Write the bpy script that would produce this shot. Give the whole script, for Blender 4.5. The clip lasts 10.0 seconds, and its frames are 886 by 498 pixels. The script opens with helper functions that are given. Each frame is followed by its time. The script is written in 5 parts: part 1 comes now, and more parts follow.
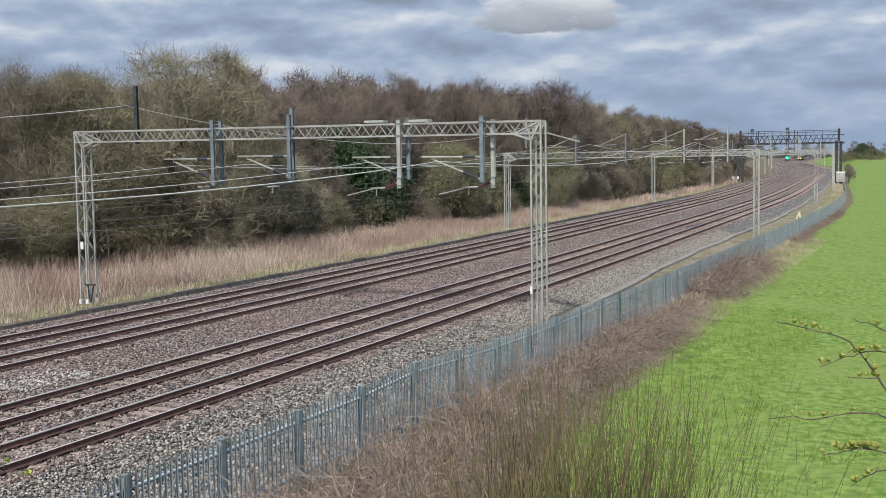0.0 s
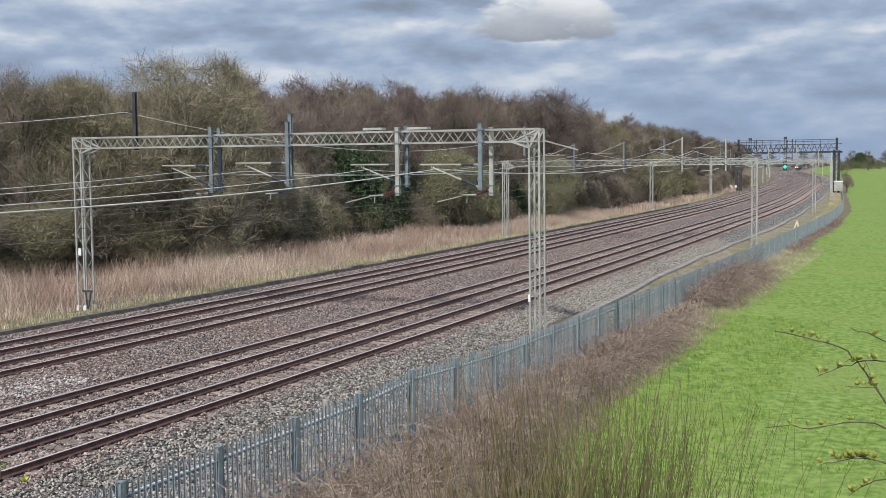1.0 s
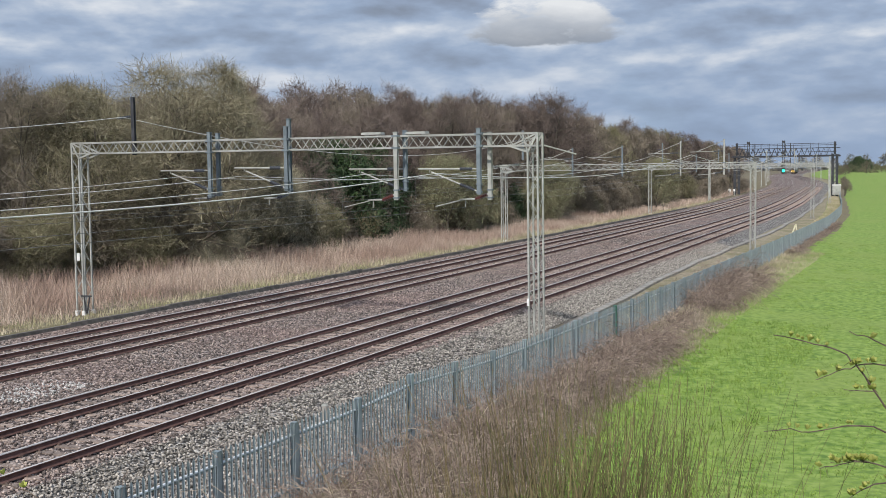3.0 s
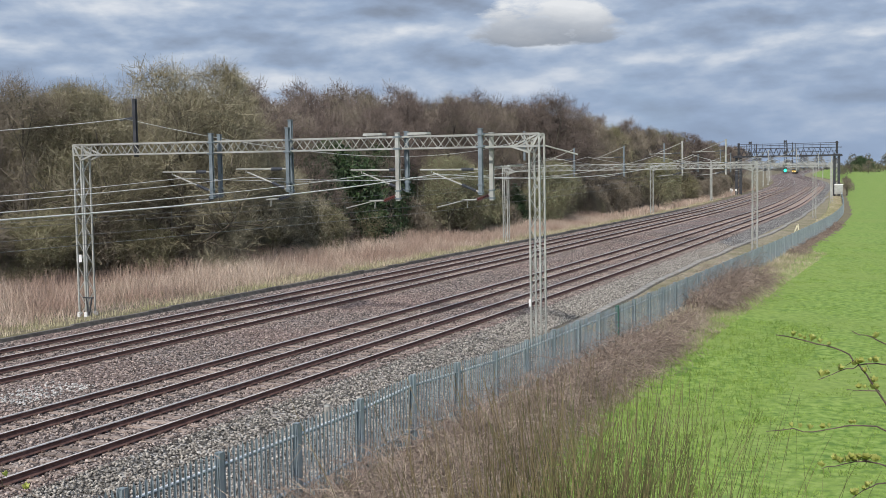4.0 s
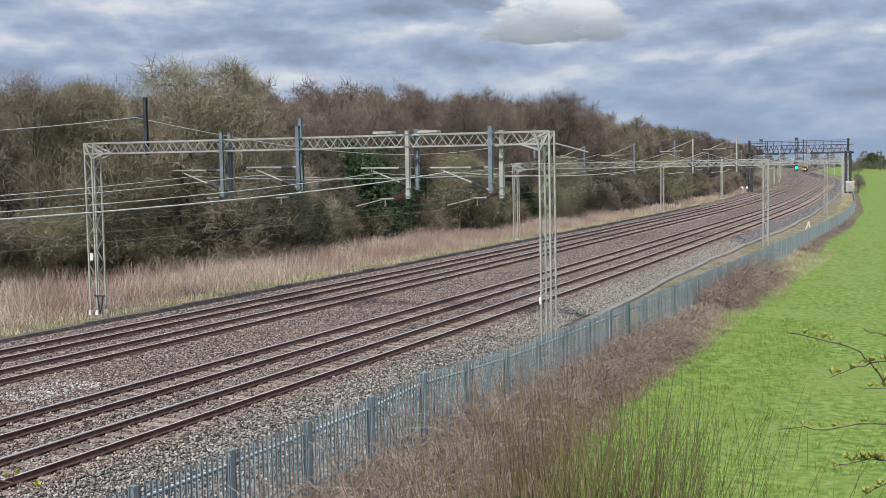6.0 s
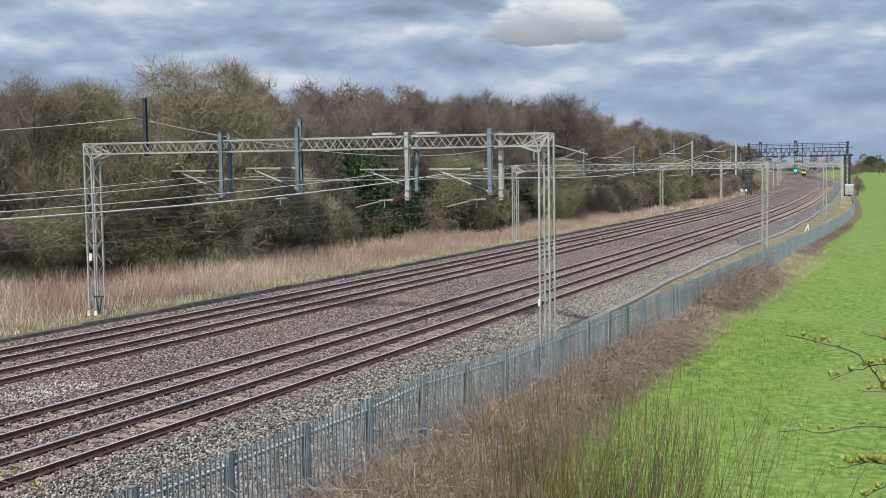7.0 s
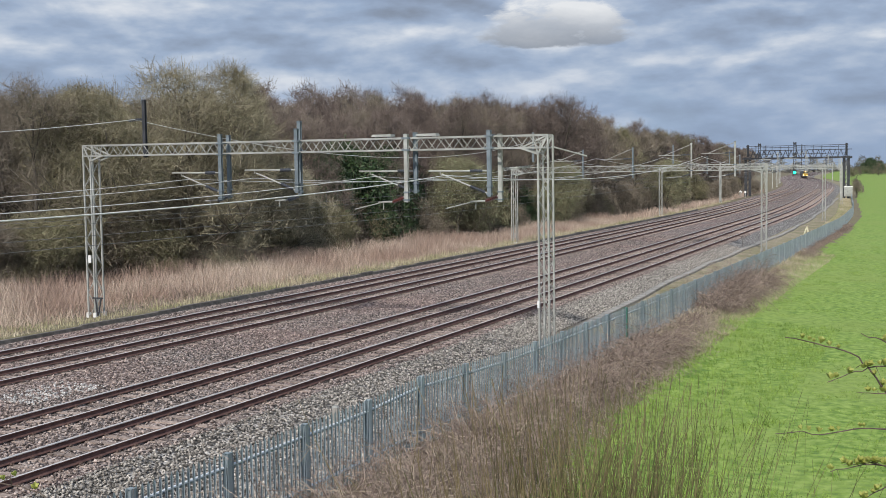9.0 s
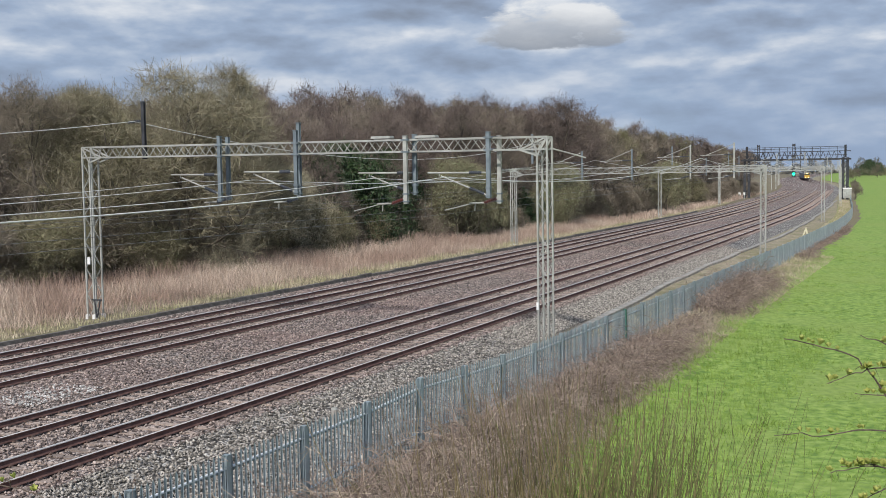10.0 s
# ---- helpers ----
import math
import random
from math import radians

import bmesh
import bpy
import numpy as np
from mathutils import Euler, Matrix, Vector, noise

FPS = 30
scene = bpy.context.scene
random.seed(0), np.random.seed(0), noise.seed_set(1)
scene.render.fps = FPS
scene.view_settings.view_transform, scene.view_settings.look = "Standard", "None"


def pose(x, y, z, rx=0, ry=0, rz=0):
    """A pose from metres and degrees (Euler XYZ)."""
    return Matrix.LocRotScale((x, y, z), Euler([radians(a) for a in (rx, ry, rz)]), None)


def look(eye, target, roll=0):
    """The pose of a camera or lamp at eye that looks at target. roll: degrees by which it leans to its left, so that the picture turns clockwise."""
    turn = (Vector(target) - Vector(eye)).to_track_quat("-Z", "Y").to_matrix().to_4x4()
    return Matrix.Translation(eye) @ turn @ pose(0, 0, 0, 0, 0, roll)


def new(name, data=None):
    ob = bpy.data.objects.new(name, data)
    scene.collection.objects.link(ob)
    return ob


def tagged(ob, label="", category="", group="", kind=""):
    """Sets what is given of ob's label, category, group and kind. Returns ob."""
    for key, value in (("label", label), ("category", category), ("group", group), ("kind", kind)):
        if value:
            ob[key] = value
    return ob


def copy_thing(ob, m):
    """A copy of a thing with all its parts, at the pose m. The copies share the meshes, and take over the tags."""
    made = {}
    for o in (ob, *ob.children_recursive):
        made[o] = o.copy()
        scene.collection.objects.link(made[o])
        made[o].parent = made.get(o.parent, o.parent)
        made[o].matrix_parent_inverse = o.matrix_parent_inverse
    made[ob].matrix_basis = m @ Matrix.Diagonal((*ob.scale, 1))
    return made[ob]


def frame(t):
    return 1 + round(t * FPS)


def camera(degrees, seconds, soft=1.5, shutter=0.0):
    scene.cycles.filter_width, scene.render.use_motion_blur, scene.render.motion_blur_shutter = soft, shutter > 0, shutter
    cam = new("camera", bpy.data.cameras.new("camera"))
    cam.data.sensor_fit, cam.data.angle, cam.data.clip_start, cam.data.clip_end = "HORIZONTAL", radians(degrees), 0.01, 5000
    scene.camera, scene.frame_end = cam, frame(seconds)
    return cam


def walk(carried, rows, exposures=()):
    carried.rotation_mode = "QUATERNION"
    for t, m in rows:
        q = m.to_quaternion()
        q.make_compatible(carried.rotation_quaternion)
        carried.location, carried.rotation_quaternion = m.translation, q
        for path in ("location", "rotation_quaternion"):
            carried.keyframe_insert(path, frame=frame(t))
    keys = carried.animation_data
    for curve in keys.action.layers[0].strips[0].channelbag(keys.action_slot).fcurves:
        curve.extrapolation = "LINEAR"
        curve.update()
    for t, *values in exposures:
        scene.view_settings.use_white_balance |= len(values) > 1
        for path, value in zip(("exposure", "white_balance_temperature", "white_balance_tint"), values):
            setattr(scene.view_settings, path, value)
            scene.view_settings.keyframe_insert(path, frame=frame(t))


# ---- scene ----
EYE = (0.0, 0.0, 6.488)
cam = camera(42.8, 10.0, soft=0.5)
walk(cam, [
    (0, look(EYE, (-40.260, 91.198, -1.387), -0.912)),
    (0.5, look(EYE, (-40.184, 91.262, -1.023), -0.768)),
    (1, look(EYE, (-40.111, 91.319, -0.718), -0.686)),
    (1.5, look(EYE, (-40.076, 91.351, -0.506), -0.676)),
    (2, look(EYE, (-40.040, 91.376, -0.390), -0.744)),
    (2.5, look(EYE, (-40.024, 91.385, -0.352), -0.767)),
    (4, look(EYE, (-40.165, 91.330, -0.273), -0.947)),
    (4.5, look(EYE, (-40.440, 91.205, -0.312), -1.071)),
    (5, look(EYE, (-40.758, 91.057, -0.399), -1.163)),
    (5.5, look(EYE, (-40.942, 90.969, -0.466), -1.153)),
    (7, look(EYE, (-40.913, 90.995, -0.299), -0.849)),
    (7.5, look(EYE, (-40.895, 91.004, -0.289), -0.853)),
    (8, look(EYE, (-40.891, 91.006, -0.283), -0.848)),
    (8.5, look(EYE, (-40.859, 91.025, -0.226), -0.833)),
    (9, look(EYE, (-40.850, 91.035, -0.142), -0.848)),
    (9.5, look(EYE, (-40.802, 91.062, -0.062), -0.840)),
    (10, look(EYE, (-40.784, 91.075, 0.006), -0.856)),
])

# ---- world and light ----
SUN_ELEV, SUN_AZ = radians(43), radians(172)   # azimuth from +Y towards +X
world = bpy.data.worlds.new("overcast_sky")
scene.world = world
world.use_nodes = True
wn, wl = world.node_tree.nodes, world.node_tree.links
wn.clear()


def wnode(kind):
    return wn.new(kind)


def wramp(source, stops):
    n = wnode("ShaderNodeValToRGB")
    while len(n.color_ramp.elements) < len(stops):
        n.color_ramp.elements.new(0.5)
    for e, (pos, col) in zip(n.color_ramp.elements, stops):
        e.position, e.color = pos, (*col, 1) if len(col) == 3 else col
    wl.new(source, n.inputs[0])
    return n


def wmath(op, a, b):
    n = wnode("ShaderNodeMath")
    n.operation = op
    for i, v in enumerate((a, b)):
        if isinstance(v, (int, float)):
            n.inputs[i].default_value = v
        else:
            wl.new(v, n.inputs[i])
    return n.outputs[0]


sky = wnode("ShaderNodeTexSky")
sky.sky_type, sky.sun_disc = "NISHITA", False
sky.sun_elevation, sky.sun_rotation = SUN_ELEV, SUN_AZ
sky.air_density, sky.dust_density, sky.ozone_density = 1.0, 0.0, 2.0
coord = wnode("ShaderNodeTexCoord")
sep = wnode("ShaderNodeSeparateXYZ")
wl.new(coord.outputs["Generated"], sep.inputs[0])
# the direction, flattened so that the banks of cloud lie in level layers
flat = wnode("ShaderNodeMapping")
flat.inputs["Scale"].default_value = (1.0, 1.0, 2.8)
wl.new(coord.outputs["Generated"], flat.inputs[0])


def wnoise(scale, detail, rough, off, warp=0.0):
    m = wnode("ShaderNodeMapping")
    m.inputs["Location"].default_value = off
    wl.new(flat.outputs[0], m.inputs[0])
    n = wnode("ShaderNodeTexNoise")
    n.inputs["Scale"].default_value, n.inputs["Detail"].default_value = scale, detail
    n.inputs["Roughness"].default_value, n.inputs["Distortion"].default_value = rough, warp
    wl.new(m.outputs[0], n.inputs["Vector"])
    return n.outputs[0]


cover = wnoise(2.4, 5, 0.5, (3.3, 4.1, 0.0), 0.1)
body = wnoise(6.6, 9, 0.50, (7.7, 2.3, 0.4), 0.06)
above = wnoise(6.6, 9, 0.50, (7.7, 2.3, 0.432), 0.06)
# tops are lit, undersides grey
lit = wmath("MULTIPLY", wmath("SUBTRACT", body, above), 1.5)
swell = wmath("MULTIPLY", wmath("SUBTRACT", cover, 0.5), 0.45)
tone = wmath("ADD", wmath("ADD", wmath("ADD", body, lit), swell), 0.035)
cloud_light = wramp(tone, [(0.22, (0.30, 0.355, 0.455)), (0.40, (0.375, 0.465, 0.625)), (0.54, (0.445, 0.56, 0.755)), (0.68, (0.60, 0.70, 0.86)), (0.90, (0.98, 1.02, 1.08))])
gap = wramp(cover, [(0.36, (0.62, 0.62, 0.62)), (0.50, (0.98, 0.98, 0.98))])
# one heaped white cloud with a level grey base over the wood
slope = wmath("DIVIDE", sep.outputs[0], wmath("MAXIMUM", sep.outputs[1], 0.05))
ragged = wmath("MULTIPLY", wmath("SUBTRACT", wnoise(15.0, 7, 0.6, (0.4, 0.9, 0.0)), 0.5), 3.4)
hx = wmath("DIVIDE", wmath("ADD", slope, 0.336), 0.078)
hz = wmath("DIVIDE", wmath("SUBTRACT", sep.outputs[2], 0.1145), 0.033)
hb = wmath("MAXIMUM", hz, wmath("MULTIPLY", hz, -4.5))
heap_r = wmath("ADD", wmath("ADD", wmath("MULTIPLY", hx, hx), wmath("MULTIPLY", hb, hb)), ragged)
heap = wramp(heap_r, [(0.55, (0.88, 0.88, 0.88)), (1.0, (0.0, 0.0, 0.0))])
heap_tone = wramp(wmath("ADD", wmath("MULTIPLY", hz, 0.62), wmath("ADD", 0.18, wmath("MULTIPLY", ragged, -0.16))), [(0.10, (0.37, 0.415, 0.49)), (0.40, (0.60, 0.645, 0.715)), (0.75, (1.06, 1.08, 1.10))])
sky_dim = wnode("ShaderNodeMixRGB")
sky_dim.blend_type = "MULTIPLY"
sky_dim.inputs[0].default_value = 1.0
sky_dim.inputs[2].default_value = (0.085, 0.095, 0.115, 1)
wl.new(sky.outputs[0], sky_dim.inputs[1])
blend = wnode("ShaderNodeMixRGB")
wl.new(gap.outputs[0], blend.inputs[0])
wl.new(sky_dim.outputs[0], blend.inputs[1])
wl.new(cloud_light.outputs[0], blend.inputs[2])
# bluer, smoother cloud low over the horizon
low = wramp(sep.outputs[2], [(0.0, (0.72, 0.72, 0.72)), (0.11, (0.0, 0.0, 0.0))])
haze = wnode("ShaderNodeMixRGB")
haze.inputs[2].default_value = (0.37, 0.495, 0.72, 1)
wl.new(low.outputs[0], haze.inputs[0])
wl.new(blend.outputs[0], haze.inputs[1])
pile = wnode("ShaderNodeMixRGB")
wl.new(heap.outputs[0], pile.inputs[0])
wl.new(haze.outputs[0], pile.inputs[1])
wl.new(heap_tone.outputs[0], pile.inputs[2])
back = wnode("ShaderNodeBackground")
back.inputs[1].default_value = 0.77
wl.new(pile.outputs[0], back.inputs[0])
wout = wnode("ShaderNodeOutputWorld")
wl.new(back.outputs[0], wout.inputs[0])

sun = new("sun", bpy.data.lights.new("sun", "SUN"))
sun.data.energy, sun.data.angle, sun.data.color = 4.0, radians(3), (1.0, 0.95, 0.88)
sd = Vector((math.sin(SUN_AZ) * math.cos(SUN_ELEV), math.cos(SUN_AZ) * math.cos(SUN_ELEV), math.sin(SUN_ELEV)))
sun.matrix_world = look(sd * 100, (0, 0, 0))
scene.view_settings.exposure = 0.0

# ---- materials ----


def mat(name, stops, scale=6.0, bump_depth=0.03, rough=0.8, metal=0.0, bump=0.0, bump_scale=None, island=0.0, obj_var=0.0, detail=6,
        coarse=None, coarse_scale=0.4, coarse_amount=0.75, kind="noise", squash=(1, 1, 1)):
    """A surface with grain from stops [(place, colour)], a coarse second colour, relief, and piece by piece variation."""
    m = bpy.data.materials.new(name)
    m.use_nodes = True
    nt = m.node_tree
    nd, ln = nt.nodes, nt.links
    bsdf = nd["Principled BSDF"]
    bsdf.inputs["Roughness"].default_value = rough
    bsdf.inputs["Metallic"].default_value = metal
    tc = nd.new("ShaderNodeTexCoord")
    mp = nd.new("ShaderNodeMapping")
    mp.inputs["Scale"].default_value = squash
    ln.new(tc.outputs["Object"], mp.inputs[0])
    if kind == "cells":
        tx = nd.new("ShaderNodeTexVoronoi")
        tx.inputs["Scale"].default_value = scale
        ln.new(mp.outputs[0], tx.inputs["Vector"])
        sp = nd.new("ShaderNodeSeparateColor")
        ln.new(tx.outputs["Color"], sp.inputs[0])
        fac, relief = sp.outputs[0], tx.outputs["Distance"]
    else:
        tx = nd.new("ShaderNodeTexNoise")
        tx.inputs["Scale"].default_value, tx.inputs["Detail"].default_value = scale, detail
        ln.new(mp.outputs[0], tx.inputs["Vector"])
        fac = relief = tx.outputs[0]
    rp = nd.new("ShaderNodeValToRGB")
    while len(rp.color_ramp.elements) < len(stops):
        rp.color_ramp.elements.new(0.5)
    for e, (pos, col) in zip(rp.color_ramp.elements, stops):
        e.position, e.color = pos, (*col, 1)
    ln.new(fac, rp.inputs[0])
    col = rp.outputs[0]
    if coarse:
        n2 = nd.new("ShaderNodeTexNoise")
        n2.inputs["Scale"].default_value, n2.inputs["Detail"].default_value = coarse_scale, 4
        ln.new(tc.outputs["Object"], n2.inputs["Vector"])
        r2 = nd.new("ShaderNodeValToRGB")
        r2.color_ramp.elements[0].position, r2.color_ramp.elements[1].position = 0.42, 0.62
        ln.new(n2.outputs[0], r2.inputs[0])
        mx = nd.new("ShaderNodeMixRGB")
        mx.inputs[2].default_value = (*coarse, 1)
        ml = nd.new("ShaderNodeMath")
        ml.operation = "MULTIPLY"
        ml.inputs[1].default_value = coarse_amount
        ln.new(r2.outputs[0], ml.inputs[0])
        ln.new(ml.outputs[0], mx.inputs[0])
        ln.new(col, mx.inputs[1])
        col = mx.outputs[0]
    for amount, source in ((island, "island"), (obj_var, "object")):
        if amount:
            if source == "island":
                g = nd.new("ShaderNodeNewGeometry").outputs["Random Per Island"]
            else:
                g = nd.new("ShaderNodeObjectInfo").outputs["Random"]
            mr = nd.new("ShaderNodeMapRange")
            mr.inputs["To Min"].default_value, mr.inputs["To Max"].default_value = 1 - amount, 1 + amount
            ln.new(g, mr.inputs[0])
            hs = nd.new("ShaderNodeHueSaturation")
            ln.new(mr.outputs[0], hs.inputs["Value"])
            ln.new(col, hs.inputs["Color"])
            col = hs.outputs[0]
    ln.new(col, bsdf.inputs["Base Color"])
    if bump:
        bp = nd.new("ShaderNodeBump")
        bp.inputs["Strength"].default_value = bump
        bp.inputs["Distance"].default_value = bump_depth
        src = relief
        if bump_scale:
            n3 = nd.new("ShaderNodeTexNoise")
            n3.inputs["Scale"].default_value, n3.inputs["Detail"].default_value = bump_scale, 5
            ln.new(tc.outputs["Object"], n3.inputs["Vector"])
            src = n3.outputs[0]
        if kind == "cells" and not bump_scale:
            bp.invert = True
        ln.new(src, bp.inputs["Height"])
        ln.new(bp.outputs[0], bsdf.inputs["Normal"])
    return m


def glow(name, colour, strength):
    m = bpy.data.materials.new(name)
    m.use_nodes = True
    b = m.node_tree.nodes["Principled BSDF"]
    b.inputs["Base Color"].default_value = (*colour, 1)
    b.inputs["Emission Color"].default_value = (*colour, 1)
    b.inputs["Emission Strength"].default_value = strength
    return m


# both ballast beds: near-black cells put the shade between stones into the colour
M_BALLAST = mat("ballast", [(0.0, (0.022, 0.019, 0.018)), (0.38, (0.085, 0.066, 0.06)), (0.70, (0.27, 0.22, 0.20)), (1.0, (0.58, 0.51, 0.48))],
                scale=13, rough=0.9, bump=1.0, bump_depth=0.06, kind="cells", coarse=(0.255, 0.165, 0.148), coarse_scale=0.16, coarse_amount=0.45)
M_BALLAST_GREY = mat("grey_shoulder_ballast", [(0.0, (0.02, 0.019, 0.018)), (0.40, (0.075, 0.07, 0.066)), (0.72, (0.29, 0.275, 0.26)), (1.0, (0.62, 0.59, 0.56))],
                     scale=12, rough=0.9, bump=1.0, bump_depth=0.06, kind="cells", coarse=(0.16, 0.145, 0.13), coarse_scale=0.5, coarse_amount=0.35)
M_STONE_PALE = mat("pale_fresh_stone", [(0.35, (0.36, 0.35, 0.34)), (0.65, (0.56, 0.55, 0.54))], scale=9, rough=0.9, island=0.5, bump=0.3)
M_STONE_GREY = mat("grey_ballast_stone", [(0.35, (0.18, 0.165, 0.147)), (0.65, (0.41, 0.38, 0.345))], scale=9, rough=0.9, island=0.8, bump=0.3)
M_STONE = mat("ballast_stone", [(0.35, (0.165, 0.13, 0.117)), (0.65, (0.35, 0.295, 0.27))], scale=9, rough=0.9, island=0.85, bump=0.3, coarse=(0.29, 0.215, 0.19), coarse_scale=0.16, coarse_amount=0.4)
M_RAIL = mat("rusty_rail_side", [(0.35, (0.10, 0.052, 0.045)), (0.7, (0.175, 0.096, 0.082))], scale=5, rough=0.85, bump=0.1)
M_HEAD = mat("worn_rail_head", [(0.4, (0.62, 0.60, 0.58)), (0.7, (0.74, 0.72, 0.70))], scale=8, rough=0.42, metal=0.25)
M_SLEEPER = mat("weathered_sleeper", [(0.35, (0.20, 0.15, 0.13)), (0.65, (0.38, 0.31, 0.27))], scale=7, rough=0.9, bump=0.2, obj_var=0.35)
M_CLIP = mat("rail_clip_rust", [(0.4, (0.08, 0.05, 0.042)), (0.7, (0.15, 0.10, 0.08))], scale=20, rough=0.8)
M_GALV = mat("galvanised_steel", [(0.35, (0.36, 0.37, 0.35)), (0.65, (0.50, 0.51, 0.48))], scale=3, rough=0.6, metal=0.2, coarse=(0.31, 0.31, 0.28), coarse_scale=0.8, obj_var=0.08)
M_GALV_BLUE = mat("blue_grey_painted_steel", [(0.35, (0.15, 0.185, 0.21)), (0.65, (0.22, 0.26, 0.285))], scale=3, rough=0.55, metal=0.2, obj_var=0.08)
M_DARKSTEEL = mat("dark_weathered_steel", [(0.35, (0.022, 0.024, 0.030)), (0.65, (0.05, 0.053, 0.062))], scale=2, rough=0.7)
M_PALISADE = mat("palisade_steel", [(0.35, (0.26, 0.32, 0.35)), (0.65, (0.38, 0.44, 0.47))], scale=4, rough=0.6, metal=0.2, obj_var=0.15, coarse=(0.25, 0.30, 0.32), coarse_scale=0.7)
# paler copy of the fence steel: light on the flat rail tops put into colour
M_FRAIL_LIT = mat("lit_fence_rail_top", [(0.35, (0.62, 0.67, 0.70)), (0.65, (0.78, 0.82, 0.84))], scale=4, rough=0.5, metal=0.1)
M_GREENPOST = mat("green_painted_steel", [(0.35, (0.05, 0.17, 0.13)), (0.65, (0.08, 0.23, 0.18))], scale=4, rough=0.6)
M_CONCRETE = mat("old_concrete", [(0.35, (0.24, 0.23, 0.215)), (0.65, (0.38, 0.36, 0.335))], scale=5, rough=0.9, bump=0.2, coarse=(0.26, 0.25, 0.22), coarse_scale=0.6, obj_var=0.12)
M_WALL = mat("dirty_edge_wall", [(0.35, (0.11, 0.105, 0.095)), (0.65, (0.22, 0.205, 0.185))], scale=4, rough=0.95, bump=0.3, obj_var=0.2)
M_WHITE = mat("white_paint", [(0.35, (0.72, 0.73, 0.73)), (0.65, (0.82, 0.82, 0.81))], scale=3, rough=0.5)
M_INSUL = mat("brown_porcelain", [(0.35, (0.10, 0.032, 0.028)), (0.65, (0.16, 0.05, 0.04))], scale=6, rough=0.3)
M_INSUL_DARK = mat("dark_polymer", [(0.35, (0.05, 0.055, 0.07)), (0.65, (0.09, 0.10, 0.12))], scale=6, rough=0.45)
M_WIRE = mat("bright_overhead_wire", [(0.35, (0.68, 0.69, 0.68)), (0.65, (0.80, 0.80, 0.79))], scale=2, rough=0.45, metal=0.1)
M_WIRE_DARK = mat("dark_contact_wire", [(0.35, (0.12, 0.13, 0.13)), (0.65, (0.2, 0.2, 0.2))], scale=2, rough=0.6)
M_GRASS = mat("pasture_grass", [(0.36, (0.105, 0.195, 0.030)), (0.48, (0.18, 0.288, 0.048)), (0.64, (0.27, 0.375, 0.088))], scale=3.2, rough=0.95,
              detail=9, coarse=(0.225, 0.305, 0.07), coarse_amount=0.6, coarse_scale=0.16, bump=1.0, bump_scale=5, bump_depth=0.08)
M_BLADE = mat("grass_blades", [(0.34, (0.13, 0.225, 0.035)), (0.66, (0.265, 0.37, 0.075))], scale=1.4, rough=0.8, island=0.3)
M_SCRUB = mat("dead_grass_soil", [(0.30, (0.09, 0.072, 0.05)), (0.55, (0.18, 0.145, 0.10)), (0.75, (0.28, 0.23, 0.16))], scale=3.5, rough=0.95, detail=9,
              coarse=(0.19, 0.175, 0.09), coarse_scale=0.3, bump=1.0, bump_scale=9)
M_WOODFLOOR = mat("leaf_litter", [(0.30, (0.055, 0.043, 0.03)), (0.7, (0.14, 0.105, 0.07))], scale=2.5, rough=0.95, bump=0.8)
M_CESS = mat("cess_gravel", [(0.30, (0.15, 0.13, 0.11)), (0.7, (0.30, 0.26, 0.21))], scale=6, rough=0.95, bump=0.8, coarse=(0.20, 0.17, 0.10), coarse_scale=0.35)
M_REED = mat("dry_reed", [(0.30, (0.37, 0.285, 0.23)), (0.70, (0.62, 0.51, 0.425))], scale=0.7, rough=0.9, island=0.4, coarse=(0.29, 0.19, 0.155), coarse_scale=0.13)
M_STRAW = mat("straw_grass", [(0.30, (0.40, 0.335, 0.235)), (0.70, (0.57, 0.50, 0.375))], scale=0.9, rough=0.9, island=0.35, coarse=(0.24, 0.26, 0.11), coarse_scale=0.35)
M_BARK = mat("grey_brown_bark", [(0.30, (0.075, 0.062, 0.05)), (0.7, (0.17, 0.145, 0.115))], scale=3, rough=0.95, bump=0.4, squash=(1, 1, 0.3), obj_var=0.25)
M_TWIG = mat("bare_twigs", [(0.30, (0.135, 0.112, 0.086)), (0.7, (0.285, 0.245, 0.192))], scale=0.6, rough=0.95, island=0.35, obj_var=0.2)
M_TWIG_RED = mat("red_brown_twigs", [(0.30, (0.105, 0.081, 0.071)), (0.7, (0.205, 0.163, 0.143))], scale=0.6, rough=0.95, island=0.35, obj_var=0.2)
M_TWIG_GREEN = mat("budding_twigs", [(0.30, (0.145, 0.128, 0.082)), (0.7, (0.275, 0.25, 0.158))], scale=0.6, rough=0.95, island=0.35, obj_var=0.2)
M_BUD = mat("young_leaf_buds", [(0.30, (0.135, 0.14, 0.065)), (0.7, (0.235, 0.24, 0.115))], scale=0.8, rough=0.85, island=0.35)
M_IVY = mat("dark_evergreen_leaves", [(0.30, (0.025, 0.05, 0.020)), (0.7, (0.06, 0.105, 0.04))], scale=0.8, rough=0.6, island=0.4)
M_SALLOW = mat("grey_green_catkins", [(0.30, (0.17, 0.18, 0.10)), (0.7, (0.31, 0.32, 0.19))], scale=0.8, rough=0.85, island=0.4)
M_BRAMBLE = mat("dead_bramble_canes", [(0.30, (0.16, 0.117, 0.10)), (0.7, (0.40, 0.32, 0.27))], scale=0.9, rough=0.9, island=0.45)
M_OSIER = mat("willow_stems", [(0.30, (0.095, 0.074, 0.038)), (0.7, (0.20, 0.16, 0.08))], scale=0.9, rough=0.7, island=0.35)
